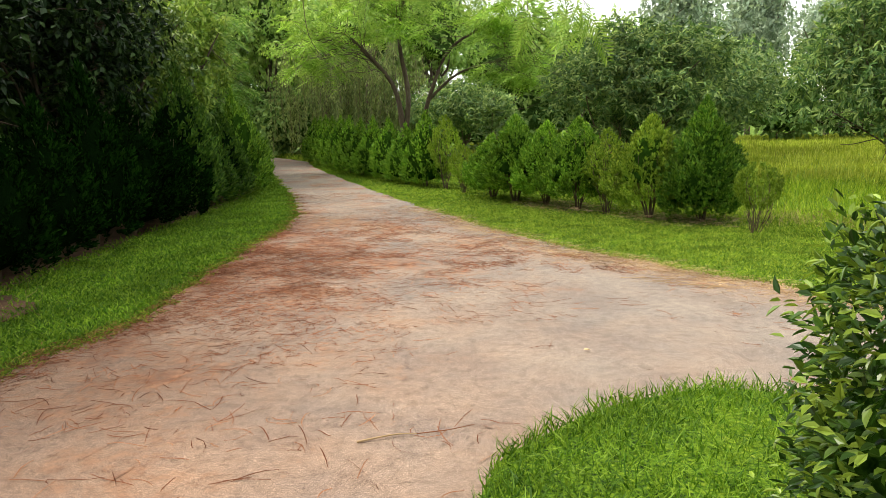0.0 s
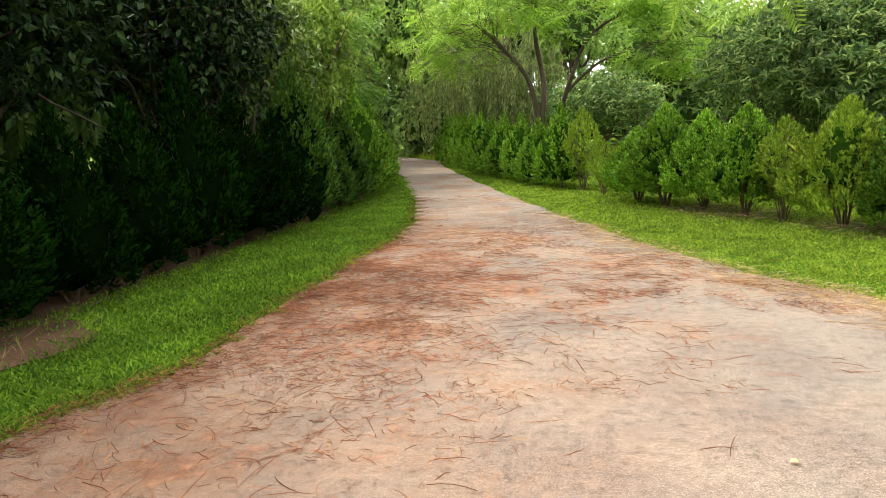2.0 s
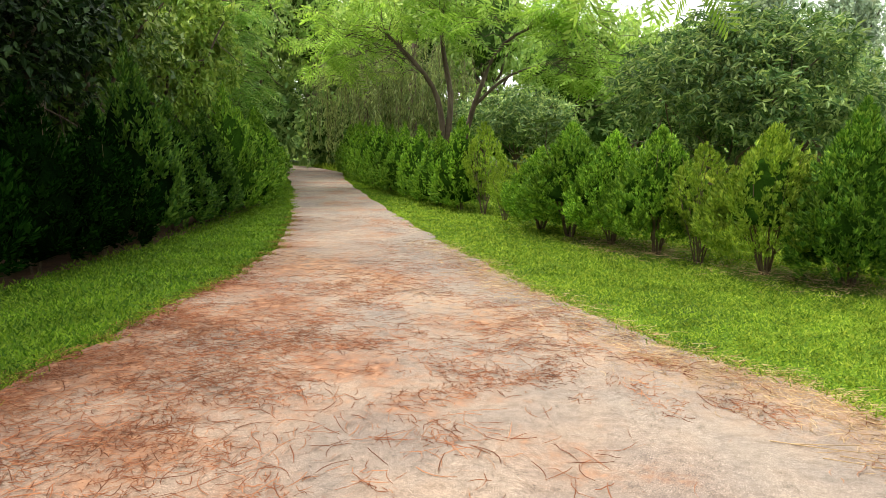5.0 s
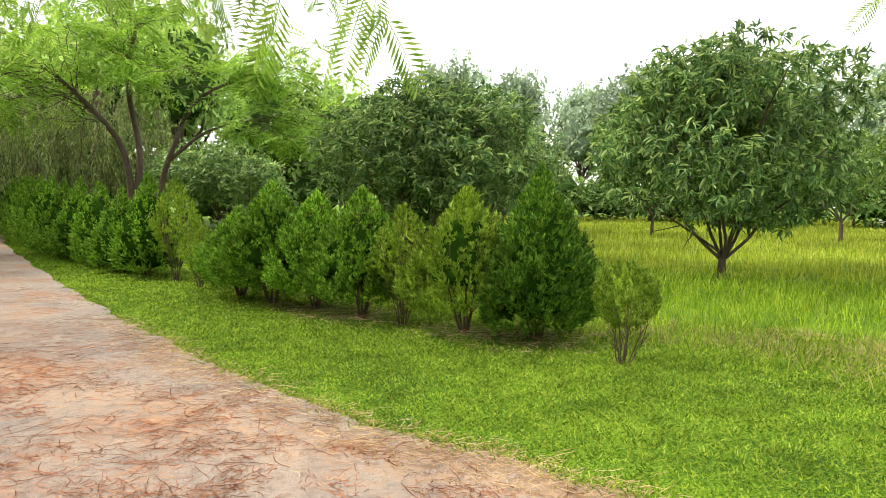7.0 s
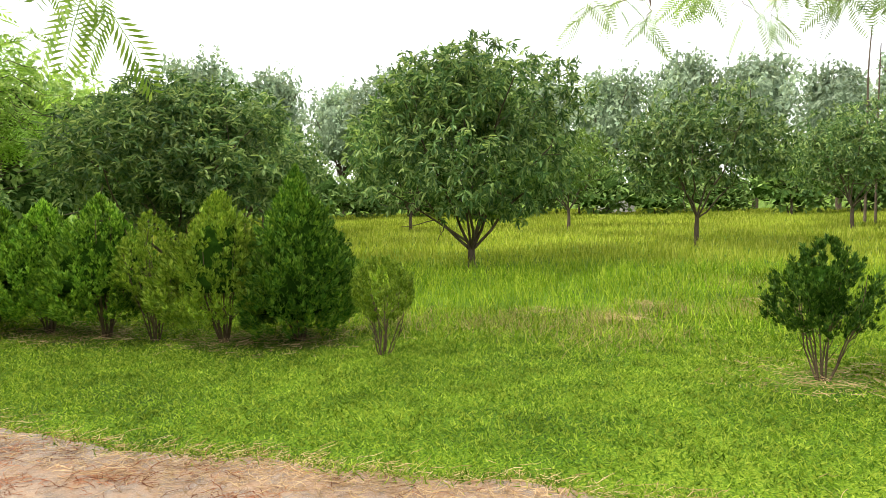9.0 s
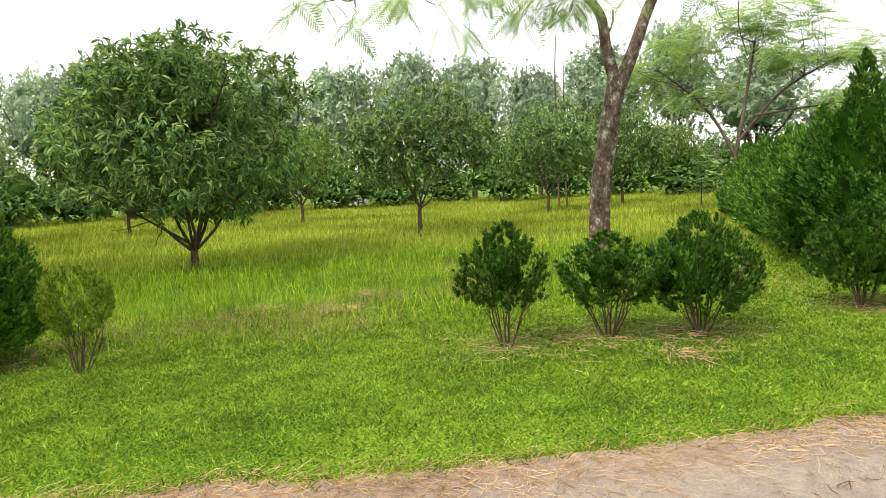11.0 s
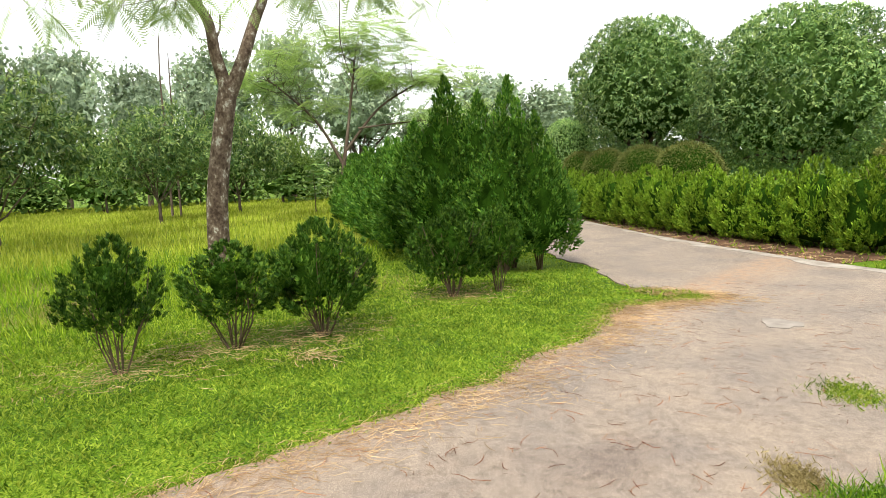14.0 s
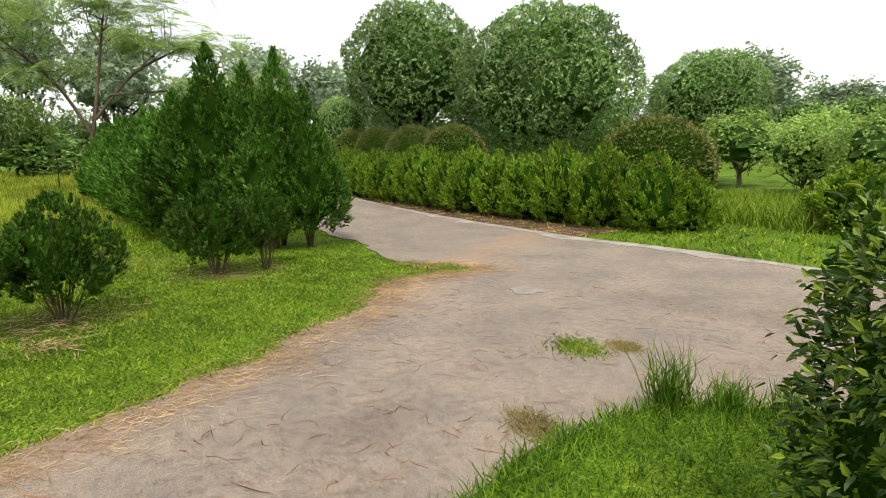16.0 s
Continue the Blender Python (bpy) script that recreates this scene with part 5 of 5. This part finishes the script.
blades("withered_grass", q, -0.02, rng.uniform(0.06, 0.22, len(q)), rng.uniform(0.004, 0.008, len(q)), 0.7, DRY_GRASS, "withered brown grass among the green field grass")
# lush grass on the island
p = strewn(42000, -0.2, 3.9, -0.6, 3.9)
p = p[inside(island_line, p)]
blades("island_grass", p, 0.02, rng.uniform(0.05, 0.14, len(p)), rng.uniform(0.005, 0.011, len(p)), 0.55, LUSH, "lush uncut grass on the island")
for k, (x, y, h) in enumerate(((3.64, 1.04, 0.36), (3.48, 0.76, 0.22), (3.28, 0.55, 0.2))):
    q = np.array([x, y]) + rng.normal(0, 0.045, (170, 2))
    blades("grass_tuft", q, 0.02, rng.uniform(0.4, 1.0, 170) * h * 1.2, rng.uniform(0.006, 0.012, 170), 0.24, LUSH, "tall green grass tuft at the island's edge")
# verge across the road
p = strewn(30000, 5, 32, -10, 1)
p = p[~inside(road_line, p)]
gap = far_from(far_line[::2], p)
p = p[(gap < 6.5) & ((gap > 1.1) | (p[:, 0] < 9.8) | (rng.uniform(size=len(p)) < 0.22))]
blades("roadside_grass", p, -0.02, rng.uniform(0.04, 0.13, len(p)), rng.uniform(0.014, 0.035, len(p)), 0.6, LAWN, "green grass on the far side of the road")
p = strewn(6000, 8.8, 13.5, -8.6, -5.6)
blades("tall_roadside_grass", p, -0.02, rng.uniform(0.2, 0.5, len(p)), rng.uniform(0.012, 0.03, len(p)), 0.3, LAWN, "taller grass behind the end of the low hedge")
p = strewn(5000, -11, -2.5, 29.5, 36)
p = p[~inside(road_line, p)]
blades("bank_plants", p, -0.02, rng.uniform(0.1, 0.4, len(p)), rng.uniform(0.05, 0.1, len(p)), 0.7, LAWN, "low leafy plants on the bank where the lane turns", (DIA_V, DIA_F), "plant")
# tufts growing through the tar
for x, y, rx, ry, mat, words in ((6.85 - 1.95, 0.83, 0.27, 0.2, LAWN, "patch of green grass growing through the asphalt"), (4.78, 0.52, 0.13, 0.09, DRY_GRASS, "withered grass patch in the asphalt"),
                                 (3.78, 1.78, 0.24, 0.13, DRY_GRASS, "dry grass patch on the worn asphalt"), (8.3, 0.5, 0.22, 0.2, LAWN, "grass spreading over the road edge")):
    k = 1300
    q = np.column_stack([x + rx * 0.5 * rng.normal(size=k), y + ry * 0.5 * rng.normal(size=k)])
    blades("grass_patch", q, 0.0, rng.uniform(0.015, 0.05, k), rng.uniform(0.003, 0.007, k), 1.0, mat, words)


# ---------------------------------------------------------------- litter on the ground
def strips(name, p, z, length, width, curl, material, label, category="litter", flat=0.06):
    """Curved thin strips lying flat."""
    n, k = len(p), 5
    a0 = rng.uniform(0, 2 * np.pi, n)
    c = rng.normal(0, curl, n)
    t = np.linspace(-0.5, 0.5, k)
    ang = a0[:, None] + c[:, None] * t[None]
    step = length[:, None] / (k - 1)
    xy = np.stack([np.cumsum(np.cos(ang) * step, 1), np.cumsum(np.sin(ang) * step, 1)], -1) + p[:, None]
    nrm = np.stack([-np.sin(ang), np.cos(ang)], -1) * (width[:, None] * np.array([0.5, 1, 1, 0.9, 0.3])[None])[..., None] / 2
    zz = z + np.abs(rng.normal(0, 0.004, (n, k)))
    lo, hi = np.concatenate([xy - nrm, zz[..., None]], -1), np.concatenate([xy + nrm, zz[..., None] + 0.0015], -1)
    v = np.stack([lo, hi], 2).reshape(-1, 3)
    base = (np.arange(n) * k * 2)[:, None, None]
    q = np.array([(2 * i, 2 * i + 2, 2 * i + 3, 2 * i + 1) for i in range(k - 1)])[None] + base
    return tagged(new(name, mesh_of(name, v, q.reshape(-1, 4), material)), label, category, kind="stuff")


p = strewn(90000, -3.5, 6, 0.3, 16)
p = p[inside(road_line, p) & ~inside(island_line, p)]
clump = np.array([noise.noise(Vector((x * 0.8, y * 0.8, 3.3))) + 0.6 * noise.noise(Vector((x * 2.5, y * 2.5, 9.3))) for x, y in p])
belt = np.exp(-((p[:, 1] - 7.8) / 3.0) ** 2)
want = np.clip(0.02 + 0.60 * clump + 0.20 * belt + 0.08 * (0.2 - p[:, 0]), 0.012, 0.6) * (0.35 + 0.65 * belt)
p = p[rng.uniform(size=len(p)) < want]
strips("fallen_needles", p, 0.005, rng.uniform(0.06, 0.26, len(p)), rng.uniform(0.0024, 0.0050, len(p)), 1.1, NEEDLE, "rusty brown needles scattered over the asphalt")
p = strewn(2600, 2, 9, -1, 8)
p = p[inside(road_line, p) & ~inside(island_line, p)][:800]
strips("fallen_needles", p, 0.005, rng.uniform(0.05, 0.18, len(p)), rng.uniform(0.002, 0.004, len(p)), 1.2, NEEDLE, "dark needles and twigs on the road junction")
p = strewn(200000, -3.2, 2.6, 4.2, 13)
p = p[inside(road_line, p)]
clump = np.array([noise.noise(Vector((x * 0.9, y * 0.9, 3.3))) + 0.7 * noise.noise(Vector((x * 3.1, y * 3.1, 9.3))) for x, y in p])
p = p[rng.uniform(size=len(p)) < np.clip(1.1 * clump - 0.12 - 0.17 * p[:, 0], 0, 0.5) * np.exp(-((p[:, 1] - 7.8) / 3.0) ** 2)]
strips("needle_mat", p, 0.004, rng.uniform(0.03, 0.10, len(p)), rng.uniform(0.0022, 0.004, len(p)), 0.7, NEEDLE, "rusty mats of short fallen needles on the asphalt")
# straw along the verge
t = rng.integers(0, len(right_line), 60000)
p = right_line[t] + np.abs(rng.normal(0, 0.24, (60000, 1))) * np.array([-0.72, -0.70]) + rng.normal(0, 0.10, (60000, 2))
p = p[(p[:, 1] < 13) & (p[:, 0] < 9) & (p[:, 0] > -1)][:13000]
strips("dry_straw", p, 0.006, rng.uniform(0.04, 0.17, len(p)), rng.uniform(0.0016, 0.0034, len(p)), 0.8, STRAW, "dry straw and needles drifted along the road edge")
p = np.concatenate([np.array(c) + rng.normal(0, 0.36, (450, 2)) for c in ((6.42, 6.1), (7.12, 5.33), (7.47, 4.55), (9.3, 3.1), (4.0, 10.5), (3.37, 11.1), (2.44, 12.34), (1.98, 13.1))])
strips("dry_litter", p, 0.02, rng.uniform(0.05, 0.2, len(p)), rng.uniform(0.003, 0.006, len(p)), 0.7, STRAW, "dry brown litter under the thuja bushes")
for x, y, s in ((6.3, 4.5, 0.26), (8.3, 9.2, 0.3), (7.3, 8.7, 0.3), (9.6, 8.3, 0.3), (6.9, 9.8, 0.36)):
    q = np.array([x, y]) + rng.normal(0, s * 0.42, (130, 2))
    strips("straw_heap", q, 0.07, rng.uniform(0.05, 0.22, 130), rng.uniform(0.003, 0.006, 130), 0.5, STRAW, "small heap of dry cut grass on the lawn")


# the verge's edge: creeping blades over the tar, and needles caught against them
for line, y1 in ((left_line, 22.0), (right_line, 17.0)):
    q = line[(line[:, 1] > 0.5) & (line[:, 1] < y1) & (line[:, 0] < 9)]
    q = q[rng.integers(0, len(q), 5200)] + rng.normal(0, 0.055, (5200, 2))
    blades("creeping_grass", q, -0.004, rng.uniform(0.02, 0.085, len(q)), rng.uniform(0.004, 0.009, len(q)), 1.3, LAWN, "grass blades creeping over the worn road edge")
q = left_line[(left_line[:, 1] > 0.5) & (left_line[:, 1] < 16)]
q = q[rng.integers(0, len(q), 4200)] + np.column_stack([np.abs(rng.normal(0, 0.20, 4200)) - 0.10, rng.normal(0, 0.08, 4200)])
strips("drifted_needles", q, 0.012, rng.uniform(0.04, 0.15, len(q)), rng.uniform(0.002, 0.004, len(q)), 0.8, NEEDLE, "rusty needles drifted against the grass edge")


# ---- fallen dry leaf, cement patch, far shed
def fallen_leaf(x, y, rot):
    v, f = scatter(LEAF_V * np.array([1, 1, 1.6]), LEAF_F, [(x, y, 0.012)], [(math.cos(rot), math.sin(rot), 0.08)], [(0, 0, 1.0)], [0.05], [0.035])
    return tagged(new("fallen_leaf", mesh_of("fallen_leaf", v, f, DRY_LEAF)), "single dry yellow leaf lying on the asphalt", "leaf")


fallen_leaf(0.93, 4.42, 0.3)


def stalk(name, pts, r, material, label):
    line = smooth_line(pts, 5)
    return tagged(new(name, mesh_of(name, *tube(line, np.linspace(r, r * 0.4, len(line)), 5), material, True)), label, "stalk")


stalk("dry_stick", [(-0.45, 3.12, 0.008), (-0.28, 3.18, 0.014), (-0.16, 3.2, 0.01)], 0.006, STRAW, "pale broken stick on the asphalt")
stalk("dry_twig", [(-0.16, 3.2, 0.008), (0.0, 3.23, 0.012), (0.14, 3.3, 0.008)], 0.003, NEEDLE, "thin rusty twig on the asphalt")
for k in range(9):
    x, y, a, ln = 1.75 + 0.09 * k, 6.62 - 0.06 * k + 0.05 * math.sin(k * 2.4), -0.32 + 0.28 * math.sin(k * 1.9), 0.45 + 0.22 * math.cos(k * 1.3)
    stalk("dry_stalk", [(x, y, 0.006), (x + ln * 0.5 * math.cos(a), y + ln * 0.5 * math.sin(a), 0.016), (x + ln * math.cos(a + 0.15), y + ln * math.sin(a + 0.15), 0.006)], 0.003, STRAW, "long pale grass stalk lying at the road edge")
a = np.linspace(0, 2 * np.pi, 40, endpoint=False)
patch_r = 0.27 * (1 + 0.16 * np.sin(a * 3 + 1) + 0.08 * np.sin(a * 7))
patch_line = np.column_stack([6.83 + patch_r * 0.75 * np.cos(a), 0.26 + patch_r * 0.62 * np.sin(a)])
tagged(sheet("cement_patch", patch_line, 0.006, PALE_GRIT, 0.005), "pale cement repair patch in the asphalt", "patch")


margin = far_line[(far_line[:, 0] > 5) & (far_line[:, 0] < 33)]
step = np.gradient(margin, axis=0)
inward = unit(np.stack([-step[:, 1], step[:, 0]], 1))
inward = inward * np.where((inward[:, 1] > 0)[:, None], 1, -1)
foot = margin[margin[:, 0] > 9.9]
back = inward[margin[:, 0] > 9.9]
tagged(sheet("bare_soil", np.concatenate([foot - back * 0.04, (foot - back * 1.3)[::-1]]), -0.012, RED_SOIL, 0.006), "bare soil and litter along the foot of the low hedge", "ground", kind="structure")
q = np.repeat(np.arange(len(foot)), 40)
q = foot[q] - back[q] * np.abs(rng.normal(0.1, 0.4, (len(q), 1))) + rng.normal(0, 0.05, (len(q), 2))
strips("dry_litter", q, 0.006, rng.uniform(0.05, 0.2, len(q)), rng.uniform(0.006, 0.014, len(q)), 0.7, STRAW, "dry brown litter along the foot of the low hedge")
wide = np.maximum(0.03, 0.24 + 0.30 * np.array([noise.noise(Vector((q[0] * 0.9, q[1] * 0.9, 5.5))) + 0.6 * noise.noise(Vector((q[0] * 4.1, q[1] * 4.1, 2.5))) for q in margin]))
tagged(sheet("sandy_margin", np.concatenate([margin, (margin + inward * wide[:, None])[::-1]]), 0.006, SAND, 0.005), "pale sandy dust along the road margin", "pavement", kind="structure")


def box(x0, x1, y0, y1, z0, z1):
    v = np.array([(x, y, z) for z in (z0, z1) for x, y in ((x0, y0), (x1, y0), (x1, y1), (x0, y1))], float)
    f = np.array([(0, 3, 2, 1), (4, 5, 6, 7), (0, 1, 5, 4), (1, 2, 6, 5), (2, 3, 7, 6), (3, 0, 4, 7)])
    return v, f


shed = new("far_shed")
part("wall", mesh_of("wall", *joined([box(-2.2, -1.0, -1.6, 1.6, 0, 2.3), box(0.0, 2.2, -1.6, 1.6, 0, 2.3), box(-1.0, 0.0, -1.6, 1.6, 2.0, 2.3), box(-1.0, 0.0, 1.2, 1.6, 0, 2.0)]), WHITEWASH), shed)
part("roof", mesh_of("roof", *box(-2.5, 2.5, -2.0, 2.0, 2.3, 2.55), TIN), shed, "rusty sheet roof")
shed.matrix_basis = turned(50.5, 41.5, 35, 1, 1)
tagged(shed, "small whitewashed shed among the far trees", "shed")
